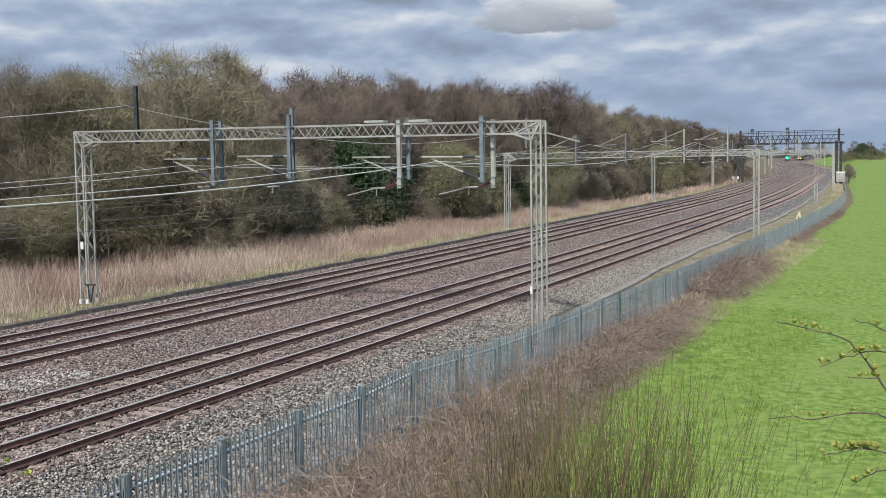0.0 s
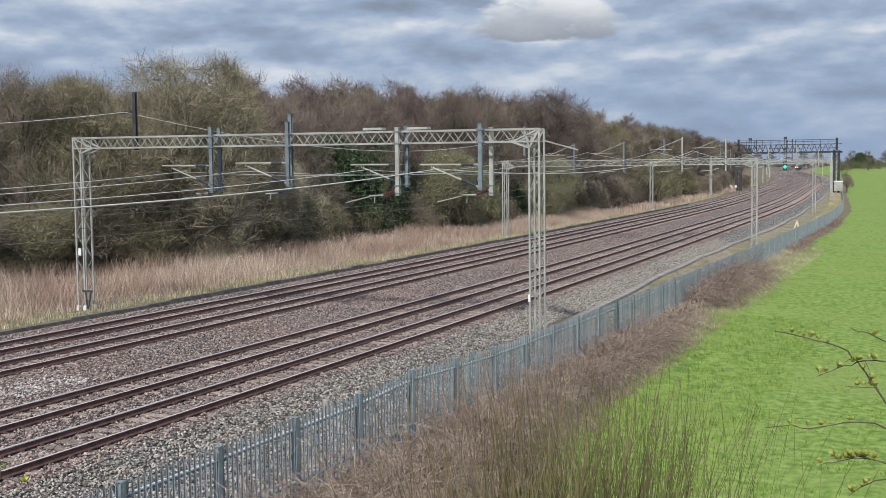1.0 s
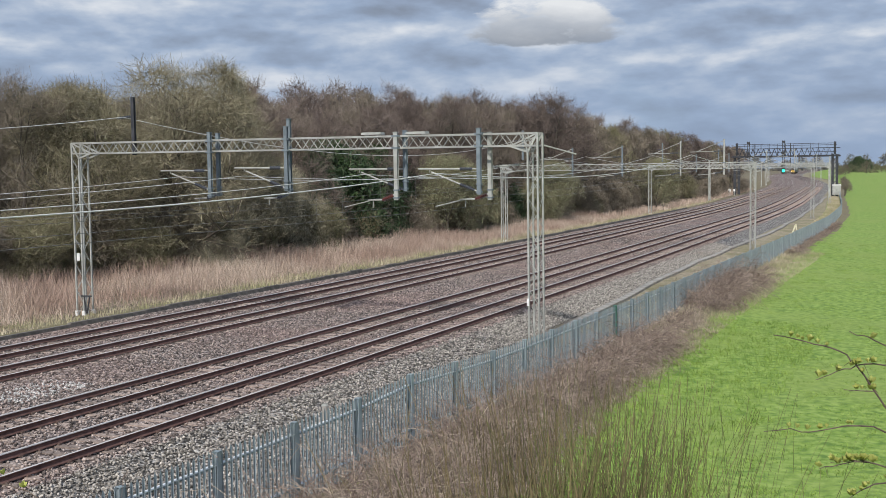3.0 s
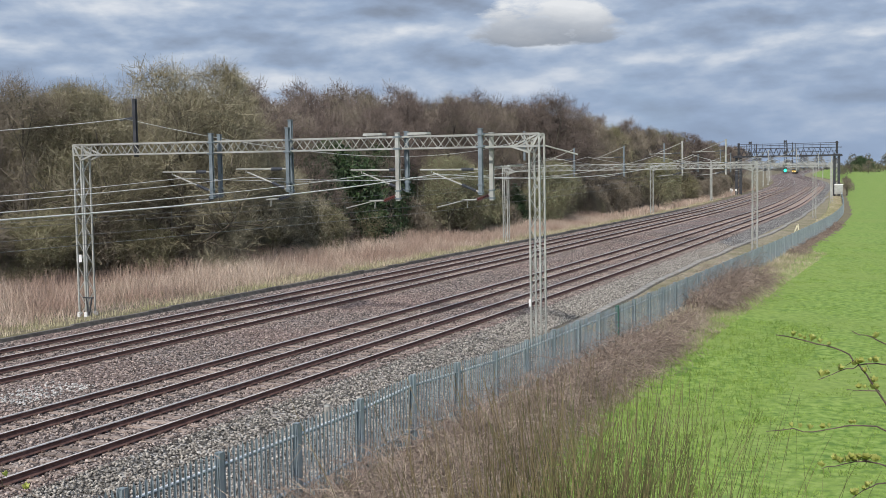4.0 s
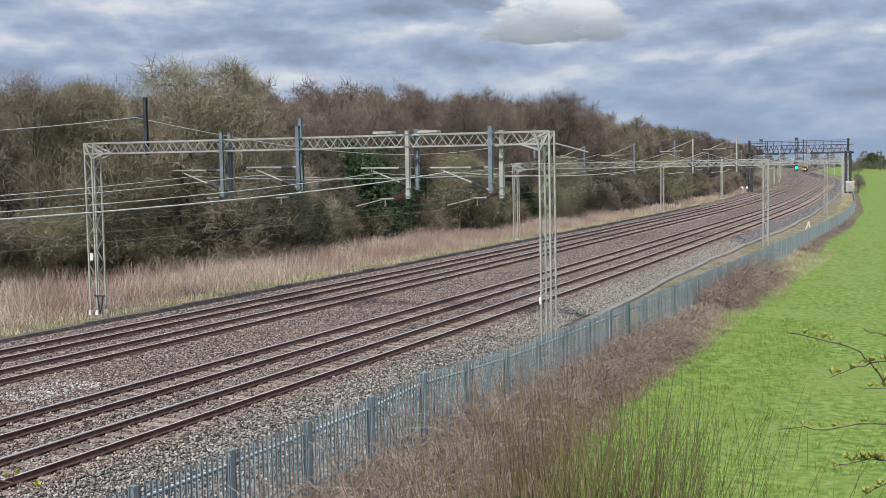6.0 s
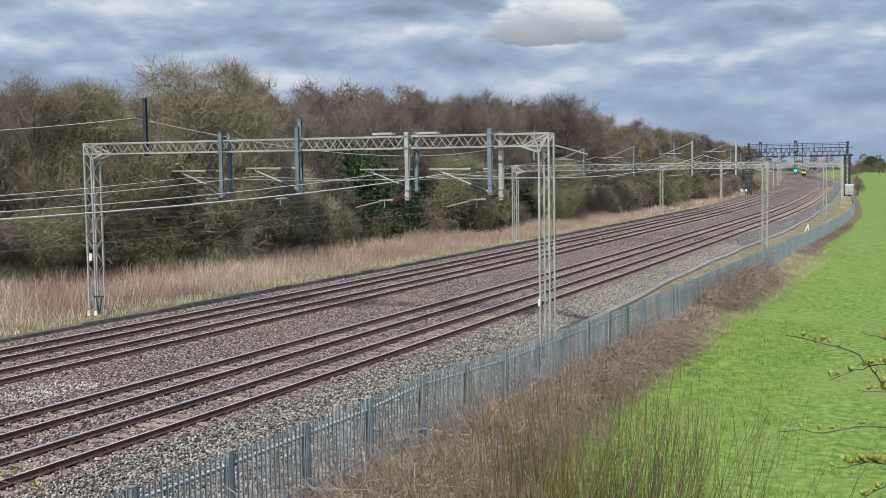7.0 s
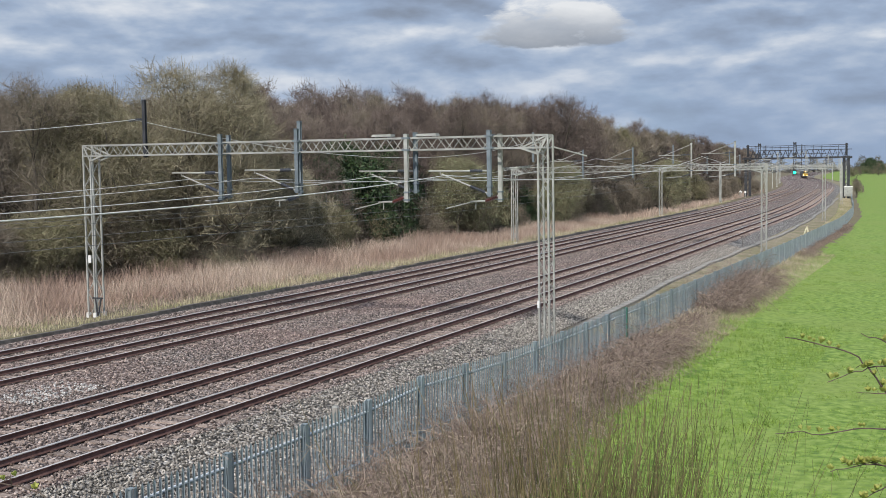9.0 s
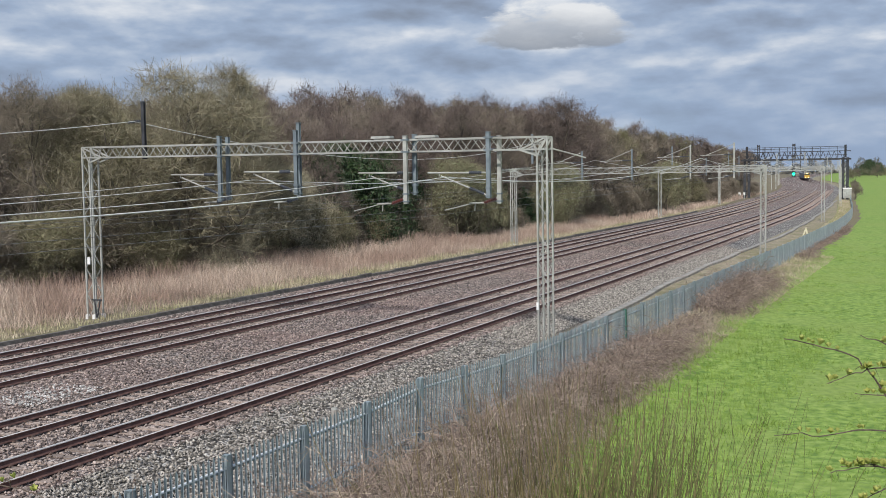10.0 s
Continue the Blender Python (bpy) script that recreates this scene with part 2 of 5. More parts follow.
M_OSIER_TIP = mat("green_willow_stems", [(0.30, (0.085, 0.095, 0.03)), (0.7, (0.16, 0.17, 0.06))], scale=0.9, rough=0.7, island=0.35)
M_HAWBARK = mat("hawthorn_bark", [(0.30, (0.06, 0.042, 0.036)), (0.7, (0.155, 0.115, 0.095))], scale=25, rough=0.85, bump=0.3)
M_HAWLEAF = mat("opening_hawthorn_leaf", [(0.30, (0.26, 0.30, 0.06)), (0.7, (0.44, 0.44, 0.15))], scale=30, rough=0.6, island=0.25)
M_HEDGE = mat("far_hedge", [(0.30, (0.11, 0.11, 0.065)), (0.7, (0.20, 0.19, 0.12))], scale=0.5, rough=0.95, island=0.35)
M_YELLOW = mat("yellow_cab_paint", [(0.35, (0.46, 0.29, 0.05)), (0.65, (0.52, 0.33, 0.06))], scale=2, rough=0.4)
M_NAVY = mat("dark_train_body", [(0.35, (0.03, 0.035, 0.05)), (0.65, (0.05, 0.055, 0.075))], scale=1, rough=0.5)
M_ROOF = mat("pale_train_roof", [(0.35, (0.45, 0.46, 0.48)), (0.65, (0.55, 0.56, 0.58))], scale=1, rough=0.6)
M_GLASS = mat("dark_cab_glass", [(0.35, (0.015, 0.018, 0.02)), (0.65, (0.02, 0.024, 0.028))], scale=1, rough=0.08)
M_GREENLIGHT = glow("green_signal_light", (0.0, 0.80, 0.45), 2.2)
M_HEADLIGHT = glow("warm_headlight", (1.0, 0.85, 0.45), 6.0)
M_CREAM = mat("pale_yellow_paint", [(0.35, (0.62, 0.58, 0.40)), (0.65, (0.72, 0.68, 0.50))], scale=3, rough=0.7)
M_FARWOOD = mat("far_woodland", [(0.30, (0.13, 0.13, 0.125)), (0.7, (0.22, 0.215, 0.20))], scale=0.1, rough=0.95, island=0.25)
M_TWIG_OLIVE = mat("olive_brown_twigs", [(0.30, (0.17, 0.15, 0.10)), (0.7, (0.36, 0.325, 0.225))], scale=0.5, rough=0.95, island=0.4)
M_CANE = mat("pale_dead_canes", [(0.30, (0.30, 0.235, 0.185)), (0.7, (0.54, 0.46, 0.37))], scale=0.9, rough=0.9, island=0.35)
M_VERGE = mat("dry_tan_verge", [(0.30, (0.16, 0.135, 0.10)), (0.5, (0.29, 0.25, 0.175)), (0.72, (0.42, 0.37, 0.27))], scale=4.0, rough=0.95, detail=9, coarse=(0.17, 0.16, 0.07), coarse_scale=0.45, bump=1.0, bump_scale=9)
M_LICHEN = mat("lichen_grey_twigs", [(0.30, (0.22, 0.20, 0.14)), (0.7, (0.46, 0.42, 0.31))], scale=0.6, rough=0.95, island=0.4)

# ---- shape helpers ----


class Build:
    """Collects vertices and faces, and links them as one mesh object."""

    def __init__(self):
        self.v, self.f, self.m = [], [], []

    def add(self, verts, faces, mi=0):
        n = len(self.v)
        self.v.extend([tuple(p) for p in verts])
        self.f.extend([tuple(i + n for i in q) for q in faces])
        self.m.extend([mi] * len(faces))

    def box(self, c, size, m=None, mi=0, taper=1.0):
        x, y, z = (k / 2 for k in size)
        c = Vector(c)
        pts = [Vector((sx * x * (taper if sz > 0 else 1), sy * y * (taper if sz > 0 else 1), sz * z)) for sz in (-1, 1) for sx, sy in ((-1, -1), (1, -1), (1, 1), (-1, 1))]
        pts = [c + (m @ p if m else p) for p in pts]
        self.add(pts, [(3, 2, 1, 0), (4, 5, 6, 7), (0, 1, 5, 4), (1, 2, 6, 5), (2, 3, 7, 6), (3, 0, 4, 7)], mi)

    def tube(self, a, b, ra, rb=None, n=6, mi=0, caps=True):
        rb = ra if rb is None else rb
        a, b = Vector(a), Vector(b)
        d = b - a
        if d.length < 1e-6:
            return
        d.normalize()
        u = d.orthogonal().normalized()
        w = d.cross(u)
        ring = [u * math.cos(i * 6.28319 / n) + w * math.sin(i * 6.28319 / n) for i in range(n)]
        faces = [(i, (i + 1) % n, n + (i + 1) % n, n + i) for i in range(n)]
        if caps:
            faces += [tuple(range(n - 1, -1, -1)), tuple(range(n, 2 * n))]
        self.add([a + r * ra for r in ring] + [b + r * rb for r in ring], faces, mi)

    def angle(self, a, b, w, t=0.012, out=(1, 0, 0), mi=0):
        """A steel member of rectangular section from a to b."""
        a, b = Vector(a), Vector(b)
        d = (b - a).normalized()
        u = Vector(out)
        u = (u - d * u.dot(d))
        u = u.normalized() if u.length > 1e-4 else d.orthogonal().normalized()
        k = d.cross(u)
        q = [(-w, -t), (w, -t), (w, t), (-w, t)]
        self.add([a + u * x + k * y for x, y in q] + [b + u * x + k * y for x, y in q],
                 [(0, 1, 5, 4), (1, 2, 6, 5), (2, 3, 7, 6), (3, 0, 4, 7), (3, 2, 1, 0), (4, 5, 6, 7)], mi)

    def blade(self, a, b, w0, w1, side, mi=0):
        a, b, s = Vector(a), Vector(b), Vector(side)
        if w1 <= 0:
            self.add([a - s * w0, a + s * w0, b], [(0, 1, 2)], mi)
        else:
            self.add([a - s * w0, a + s * w0, b + s * w1, b - s * w1], [(0, 1, 2, 3)], mi)

    def mesh(self, name, mats, smooth=False):
        me = bpy.data.meshes.new(name)
        me.from_pydata(self.v, [], self.f)
        for k in (mats if isinstance(mats, (list, tuple)) else [mats]):
            me.materials.append(k)
        if len(set(self.m)) > 1:
            me.polygons.foreach_set("material_index", self.m)
        if smooth:
            me.polygons.foreach_set("use_smooth", [True] * len(self.f))
        me.update()
        return me


def fast_mesh(name, verts, faces, mats, mat_index=None, smooth=False):
    """A mesh from number arrays; faces all have the same count of corners."""
    me = bpy.data.meshes.new(name)
    verts, faces = np.asarray(verts, dtype=np.float32), np.asarray(faces, dtype=np.int32)
    k = faces.shape[1]
    me.vertices.add(len(verts))
    me.vertices.foreach_set("co", verts.ravel())
    me.loops.add(faces.size)
    me.loops.foreach_set("vertex_index", faces.ravel())
    me.polygons.add(len(faces))
    me.polygons.foreach_set("loop_start", np.arange(0, faces.size, k, dtype=np.int32))
    me.polygons.foreach_set("loop_total", np.full(len(faces), k, dtype=np.int32))
    for m in (mats if isinstance(mats, (list, tuple)) else [mats]):
        me.materials.append(m)
    if mat_index is not None:
        me.polygons.foreach_set("material_index", np.asarray(mat_index, dtype=np.int32))
    if smooth:
        me.polygons.foreach_set("use_smooth", [True] * len(faces))
    me.update(calc_edges=True)
    me.validate()
    return me


def part(name, shape, material, parent=None, label="", smooth=False):
    me = shape if isinstance(shape, bpy.types.Mesh) else shape.mesh(name, material, smooth)
    ob = new(name, me)
    ob.parent = parent
    if label:
        tagged(ob, label)
    return ob


def empty(name, m=None):
    ob = new(name)
    ob.empty_display_size = 0.3
    if m is not None:
        ob.matrix_basis = m
    return ob


def strips(n_rng, base, tip, w0, w1):
    """Many thin blades at once: base and tip (n, 3), half widths. Returns verts and quad faces."""
    d = tip - base
    r = n_rng.normal(size=d.shape)
    s = np.cross(d, r)
    s /= np.linalg.norm(s, axis=1)[:, None] + 1e-9
    w0, w1 = np.broadcast_to(w0, len(d))[:, None], np.broadcast_to(w1, len(d))[:, None]
    v = np.stack([base - s * w0, base + s * w0, tip + s * w1, tip - s * w1], 1).reshape(-1, 3)
    return v, np.arange(len(v)).reshape(-1, 4)


# ---- the line of the railway ----
BEND = [(-400, 0.0), (-60, 0.0002), (-40, 0.00038), (0, 0.00043), (40, 0.00032), (80, -0.00010), (120, 0.00055), (160, 0.00058), (200, 0.00017), (240, 0.00001),
        (280, -0.00004), (340, 0.00048), (420, 0.00078), (470, 0.00004), (540, -0.00031), (800, -0.0001), (1000, 0.0), (3200, 0.0)]
LS = np.arange(-300.0, 3201.0, 1.0)
LK = np.interp(LS, [b[0] for b in BEND], [b[1] for b in BEND])
LT = np.cumsum(LK)
LT -= LT[300]
LX, LY = np.cumsum(-np.sin(LT)), np.cumsum(np.cos(LT))
LX -= LX[300]
LY += 43.289 - LY[300]


def grade(s):
    u = np.clip((np.asarray(s, dtype=float) - 270) / 260, 0, 1)
    return 1.7 * u * u * (3 - 2 * u)


def line(s, o, z=0.0):
    """World places from the way along the railway and the offset from its datum."""
    s, o = np.asarray(s, dtype=float), np.asarray(o, dtype=float)
    x, y, t = np.interp(s, LS, LX), np.interp(s, LS, LY), np.interp(s, LS, LT)
    return np.stack(np.broadcast_arrays(x + o * np.cos(t), y + o * np.sin(t), z + grade(s)), -1)


def turn_at(s):
    return float(np.interp(s, LS, LT))


def at(s, o, z=0.0, rz=0.0):
    p = line(s, o, z)
    return pose(float(p[0]), float(p[1]), float(p[2]), 0, 0, math.degrees(turn_at(s)) + rz)


TRACKS = [-32.2, -28.77, -22.61, -19.25]
FENCE = [(-60, -14.0), (-40, -13.25), (-25, -12.76), (-11, -12.3), (14, -12.1), (31, -11.9), (53, -11.3), (75, -10.9), (98, -10.5), (140, -10.9), (192, -12.0), (246, -12.6), (420, -12.5)]


def fence_o(s):
    return np.interp(s, [p[0] for p in FENCE], [p[1] for p in FENCE])


def wood_o(s):
    """The edge of the wood."""
    return np.interp(s, [-60, 0, 25, 58, 90, 160, 250, 400, 600], [-58, -57, -54, -49, -46, -44.5, -45, -46, -48])


# ---- ground ----


def ground_z(s, o):
    """The height of the land under and beside the railway."""
    f = fence_o(s)
    knots = [(-1000, 2.0), (-120, 1.0), (-70, 0.0), (-46, -0.55), (-38, -0.25), (-35.75, -0.08), (-35.55, -0.27), (-34.3, -0.26), (-33.4, -0.215), (-27.6, -0.215), (-26.3, -0.30), (-24.6, -0.30),
             (-23.9, -0.215), (-17.75, -0.215), (-16.1, -0.62), (-14.2, -0.75)]
    base = np.interp(o, [k[0] for k in knots], [k[1] for k in knots])
    right = np.interp(o - f, [-1.5, 0.3, 4, 12, 60, 400, 1000], [-0.75, -0.92, -1.15, -1.3, -1.2, -1.0, 2.0])
    u = np.clip((np.asarray(s, dtype=float) - 200) / 330, 0, 1)
    right = right + 3.0 * u * u * (3 - 2 * u) * np.clip((o - f) / 14, 0, 1)
    z = np.where(o > -14.2, np.where(o - f > -1.5, right, np.interp(o, [-14.2, -13.5], [-0.75, -0.75])), base)
    # the bank on which the camera stands
    p = line(s, o)
    d = np.hypot(p[..., 0] - 1.0, p[..., 1] + 2.0)
    bank = np.interp(d, [0, 4, 20, 26], [4.4, 3.9, -0.5, -1.4])
    return np.where(o > f - 0.5, np.maximum(z, bank), z)


def grid_sheet(name, s_list, o_list, material, dz=0.0, bumpy=0.0, scale=0.5, smooth=True):
    s, o = np.meshgrid(np.array(s_list), np.array(o_list), indexing="ij")
    z = ground_z(s, o) + dz
    # hummocky turf in the pasture
    turf = np.array([0.055 * noise.fractal(Vector((a * 0.9, b * 1.3, 0.3)), 0.9, 2.1, 4) if -34 < a < 90 and -12.5 < b < 25 else 0.0 for a, b in zip(s.ravel(), o.ravel())]).reshape(s.shape)
    z = z + turf * np.clip((o - fence_o(s) - 0.6) / 1.0, 0, 1)
    v = line(s, o, z).reshape(-1, 3)
    ns, no = s.shape
    i = np.arange(ns * no).reshape(ns, no)
    q = np.stack([i[:-1, :-1], i[:-1, 1:], i[1:, 1:], i[1:, :-1]], -1).reshape(-1, 4)
    return fast_mesh(name, v, q, material, smooth=smooth)


def steps(*spans):
    out = []
    for a, b, d in spans:
        n = max(1, round((b - a) / d))
        out += [a + (b - a) * k / n for k in range(n)]
    return out + [spans[-1][1]]


# one sheet from the wood to the far fields
S_ALL = steps((-250, -60, 12), (-60, -34, 2.0), (-34, 50, 0.5), (50, 100, 1.0), (100, 140, 2.0), (140, 420, 6), (420, 1000, 30), (1000, 3000, 150))
O_ALL = steps((-1000, -140, 60), (-140, -46, 5), (-46, -36, 1.5)) + [-35.76, -35.55, -34.9, -34.3, -33.4] + steps((-33.0, -27.6, 0.6)) + [-26.9, -26.3, -25.4, -24.6, -23.9] + steps((-23.3, -17.75, 0.6)) + \
    [-17.2, -16.6, -16.1, -15.2, -14.21, -13.8, -13.2] + steps((-12.8, 14, 0.4), (14, 26, 1.5), (26, 60, 4), (60, 400, 25), (400, 1000, 80))
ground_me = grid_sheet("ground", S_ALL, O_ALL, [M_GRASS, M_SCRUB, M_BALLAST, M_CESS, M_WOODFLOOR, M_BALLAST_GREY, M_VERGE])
ctr = np.zeros(len(ground_me.polygons) * 3)
ground_me.polygons.foreach_get("center", ctr)
# surface by strip of land
no = len(O_ALL) - 1
idx = np.zeros(len(ground_me.polygons), dtype=np.int32)
for k in range(len(idx)):
    o = (O_ALL[k % no] + O_ALL[k % no + 1]) / 2
    s = (S_ALL[k // no] + S_ALL[k // no + 1]) / 2
    f = fence_o(s)
    rag = 1.1 * noise.fractal(Vector((s * 0.3, o * 0.3, 0)), 1.0, 2.0, 4) * (1.0 if s < 90 else 0.15)
    if o < wood_o(s) + 3:
        idx[k] = 4
    elif o < -35.6:
        idx[k] = 1
    elif o < -16.2 or (o < f - 0.3 and s < 1):
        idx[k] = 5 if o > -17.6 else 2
    elif o < f:
        idx[k] = 6 if s > 12 else 3
    elif o < f + 1.2 + rag or (s < 0 and o < f + np.interp(s, [-30, -14, 0], [4.2, 3.2, 2.3]) + 0.6 * rag) or math.hypot(*(line(s, o)[:2])) < 16 and o < -3:
        idx[k] = 1
    else:
        idx[k] = 0
    if s > 520 and o < -35.6:
        idx[k] = 1
ground_me.polygons.foreach_set("material_index", idx)
tagged(new("ground", ground_me), "rolling ground with green pasture, ballast bed and dead grass", "ground", kind="structure")

# ---- tracks ----
rng = np.random.default_rng(5)
RAIL_SEC = [(-0.075, -0.165), (0.075, -0.165), (0.075, -0.15), (0.014, -0.12), (0.014, -0.045), (0.036, -0.03), (0.036, -0.004), (0.03, 0.0), (-0.03, 0.0), (-0.036, -0.004), (-0.036, -0.03), (-0.014, -0.045), (-0.014, -0.12), (-0.075, -0.15)]


def sweep(name, s_list, o_mid, section, mats, mis=None):
    """A section swept along the railway."""
    n = len(section)
    s = np.array(s_list)[:, None]
    sec = np.array(section)
    v = line(s, o_mid + sec[None, :, 0], sec[None, :, 1]).reshape(-1, 3)
    q, m = [], []
    for i in range(len(s_list) - 1):
        for j in range(n):
            k = (j + 1) % n
            q.append((i * n + j, i * n + k, (i + 1) * n + k, (i + 1) * n + j))
            m.append(mis[j] if mis else 0)
    return fast_mesh(name, v, q, mats, m)


SL_B = Build()
# a concrete sleeper with sloping rail seats, 2.5 m long
for x0, x1, h0, h1 in ((-1.25, -0.45, 0.0, 0.0), (-0.45, 0.45, 0.0, -0.035), (0.45, 1.25, 0.0, 0.0)):
    SL_B.add([(x0, -0.13, -0.22), (x1, -0.13, -0.22), (x1, 0.13, -0.22), (x0, 0.13, -0.22), (x0, -0.105, h0 if x0 > -1 else -0.01), (x1, -0.105, h0 if x1 < 1 else -0.01), (x1, 0.105, h0 if x1 < 1 else -0.01), (x0, 0.105, h0 if x0 > -1 else -0.01)],
             [(4, 5, 6, 7), (0, 1, 5, 4), (2, 3, 7, 6), (3, 0, 4, 7), (1, 2, 6, 5)])
SLEEPER_ME = SL_B.mesh("sleeper", M_SLEEPER)
S_RAIL = steps((-60, 160, 2.0), (160, 560, 5.0), (560, 1300, 25))
for ti, to in enumerate(TRACKS):
    track = tagged(empty("railway_track", at(0, to)), "rusty steel rails on pale sleepers set in ballast", "railway track", group="running lines", kind="structure")
    inv = track.matrix_basis.inverted()
    for side in (-0.7535, 0.7535):
        r = part("rail", sweep("rail", S_RAIL, to + side, RAIL_SEC, [M_RAIL, M_HEAD], [0, 0, 0, 0, 0, 1 if side < 0 else 0, 1, 1, 1, 1 if side > 0 else 0, 0, 0, 0, 0]), None, track)
        r.matrix_parent_inverse = inv
    near = [s for s in np.arange(-42, 150, 0.65)]
    for s in near[:295]:
        sl = part("sleeper", SLEEPER_ME, None, track)
        sl.matrix_parent_inverse = inv
        sl.matrix_basis = at(s + rng.normal() * 0.015, to, -0.190 + rng.normal() * 0.008)
    b = Build()
    for s in np.arange(-42, 95, 0.65):
        p = at(s, to, 0)
        for side in (-0.7535, 0.7535):
            for e in (-0.115, 0.115):
                b.box(p @ Vector((side + e, 0, -0.15)), (0.06, 0.11, 0.035), p.to_3x3(), taper=0.7)
    c = part("rail_clips", b, M_CLIP, track)
    c.matrix_parent_inverse = inv
    tagged(c, kind="stuff")
    b = Build()
    for s in np.arange(near[-1] + 0.65 if len(near) < 295 else near[294] + 0.65, 330, 0.65):
        p = at(s, to, -0.178)
        b.box(p @ Vector((0, 0, -0.05)), (2.5, 0.25, 0.1), p.to_3x3())
    c = part("far_sleepers", b, M_SLEEPER, track)
    c.matrix_parent_inverse = inv
    tagged(c, kind="stuff")

# loose stones of the ballast
OCT_V = np.array([(1, 0, 0), (0, 1, 0), (-1, 0, 0), (0, -1, 0), (0.2, 0.1, 0.8), (-0.1, -0.2, -0.8)])
OCT_F = np.array([(0, 1, 4), (1, 2, 4), (2, 3, 4), (3, 0, 4), (1, 0, 5), (2, 1, 5), (3, 2, 5), (0, 3, 5)])


def stones(count, s_rng, power, o_lo, o_hi, size_rng, lift, material, label):
    """Crushed stones strewn over a strip, clear of the rails and thinner between them."""
    s = s_rng[0] + (s_rng[1] - s_rng[0]) * rng.random(count) ** power
    o = rng.uniform(o_lo, o_hi(s), count)
    near_rail = np.min(np.abs(o[:, None] - np.array([t + d for t in TRACKS for d in (-0.7535, 0.7535)])[None]), axis=1)
    inside = np.min(np.abs(o[:, None] - np.array(TRACKS)[None]), axis=1) < 0.7
    keep = (near_rail > 0.13) & (~inside | (rng.random(count) < 0.6))
    s, o = s[keep], o[keep]
    k = len(s)
    c = line(s, o, ground_z(s, o) + rng.uniform(0.0, lift, k))
    v = OCT_V[None] * rng.uniform(0.6, 1.3, (k, 6, 3))
    a = rng.uniform(0, 6.28, k)
    ca, sa = np.cos(a)[:, None], np.sin(a)[:, None]
    v = np.stack([v[..., 0] * ca - v[..., 1] * sa, v[..., 0] * sa + v[..., 1] * ca, v[..., 2]], -1) * rng.uniform(*size_rng, k)[:, None, None] + c[:, None, :]
    f = (OCT_F[None] + 6 * np.arange(k)[:, None, None]).reshape(-1, 3)
    tagged(new("ballast_stones", fast_mesh("ballast_stones", v.reshape(-1, 3), f, material)), label, "ballast", kind="stuff")


stones(92000, (-34, 76), 1.7, -35.2, lambda s: np.full(len(s), -17.6), (0.026, 0.060), 0.045, M_STONE, "loose brown and grey crushed ballast stones")
stones(56000, (-34, 60), 1.6, -17.7, lambda s: np.where(s < 1, -13.2, -15.9), (0.024, 0.056), 0.05, M_STONE_GREY, "loose pale grey crushed ballast stones on the shoulder")
stones(420, (-17.8, -14.6), 1.0, -26.9, lambda s: np.full(len(s), -25.0), (0.028, 0.058), 0.06, M_STONE_PALE, "patch of pale fresh ballast stones between the tracks")

# ---- edge wall beyond the far track, in blocks ----
wall = tagged(empty("edge_wall", at(0, -35.65)), "low dark edging wall of weathered concrete blocks", "wall", kind="structure")
winv = wall.matrix_basis.inverted()
WB = Build()
WB.box((0, 0, -0.24), (0.2, 1.78, 0.36))
WALL_ME = WB.mesh("block", M_WALL)
for k in range(110):
    w = part("block", WALL_ME, None, wall)
    w.matrix_parent_inverse = winv
    w.matrix_basis = at(-48 + 1.8 * k, -35.65, rng.normal() * 0.02, rng.normal() * 0.5)

# ---- cable trough along the near side, lid by lid ----
trough = tagged(empty("cable_trough", at(0, -15.6)), "grey concrete cable trough with flat lids beside the ballast", "cable trough", kind="structure")
tinv = trough.matrix_basis.inverted()
TB = Build()
TB.box((0, 0, 0.02), (0.42, 0.985, 0.16), taper=0.97)
TROUGH_ME = TB.mesh("lid", M_CONCRETE)


def trough_o(s):
    return float(np.interp(s, [-40, 0, 9, 43, 66, 92, 146, 240], [-15.4, -15.3, -15.5, -16.2, -15.7, -15.4, -16.0, -15.6]))


for k in range(240):
    s0 = -2 + k * 1.0
    oo = trough_o(s0) + 0.10 * math.sin(s0 * 0.17) + 0.05 * math.sin(s0 * 0.41)
    w = part("lid", TROUGH_ME, None, trough)
    w.matrix_parent_inverse = tinv
    w.matrix_basis = at(s0, oo, float(ground_z(s0, oo)) + 0.03, math.degrees(math.atan2(trough_o(s0) - trough_o(s0 + 1), 1)) + rng.normal() * 1.0)

# ---- overhead line portals ----


def lattice_post(b, x, y, z0, z1, wx, wy, bay=0.62):
    """Four corner angles tied by zigzag lacing."""
    cs = [(x - wx / 2, y - wy / 2), (x + wx / 2, y - wy / 2), (x + wx / 2, y + wy / 2), (x - wx / 2, y + wy / 2)]
    for cx, cy in cs:
        b.angle((cx, cy, z0), (cx, cy, z1), 0.036, 0.036)
    n = max(2, round((z1 - z0) / bay))
    for i in range(n):
        za, zb = z0 + (z1 - z0) * i / n, z0 + (z1 - z0) * (i + 1) / n
        for k in range(4):
            p, q = cs[k], cs[(k + 1) % 4]
            if (i + k) % 2:
                p, q = q, p
            b.angle((*p, za), (*q, zb), 0.012, 0.007, out=(0, 0, 1))


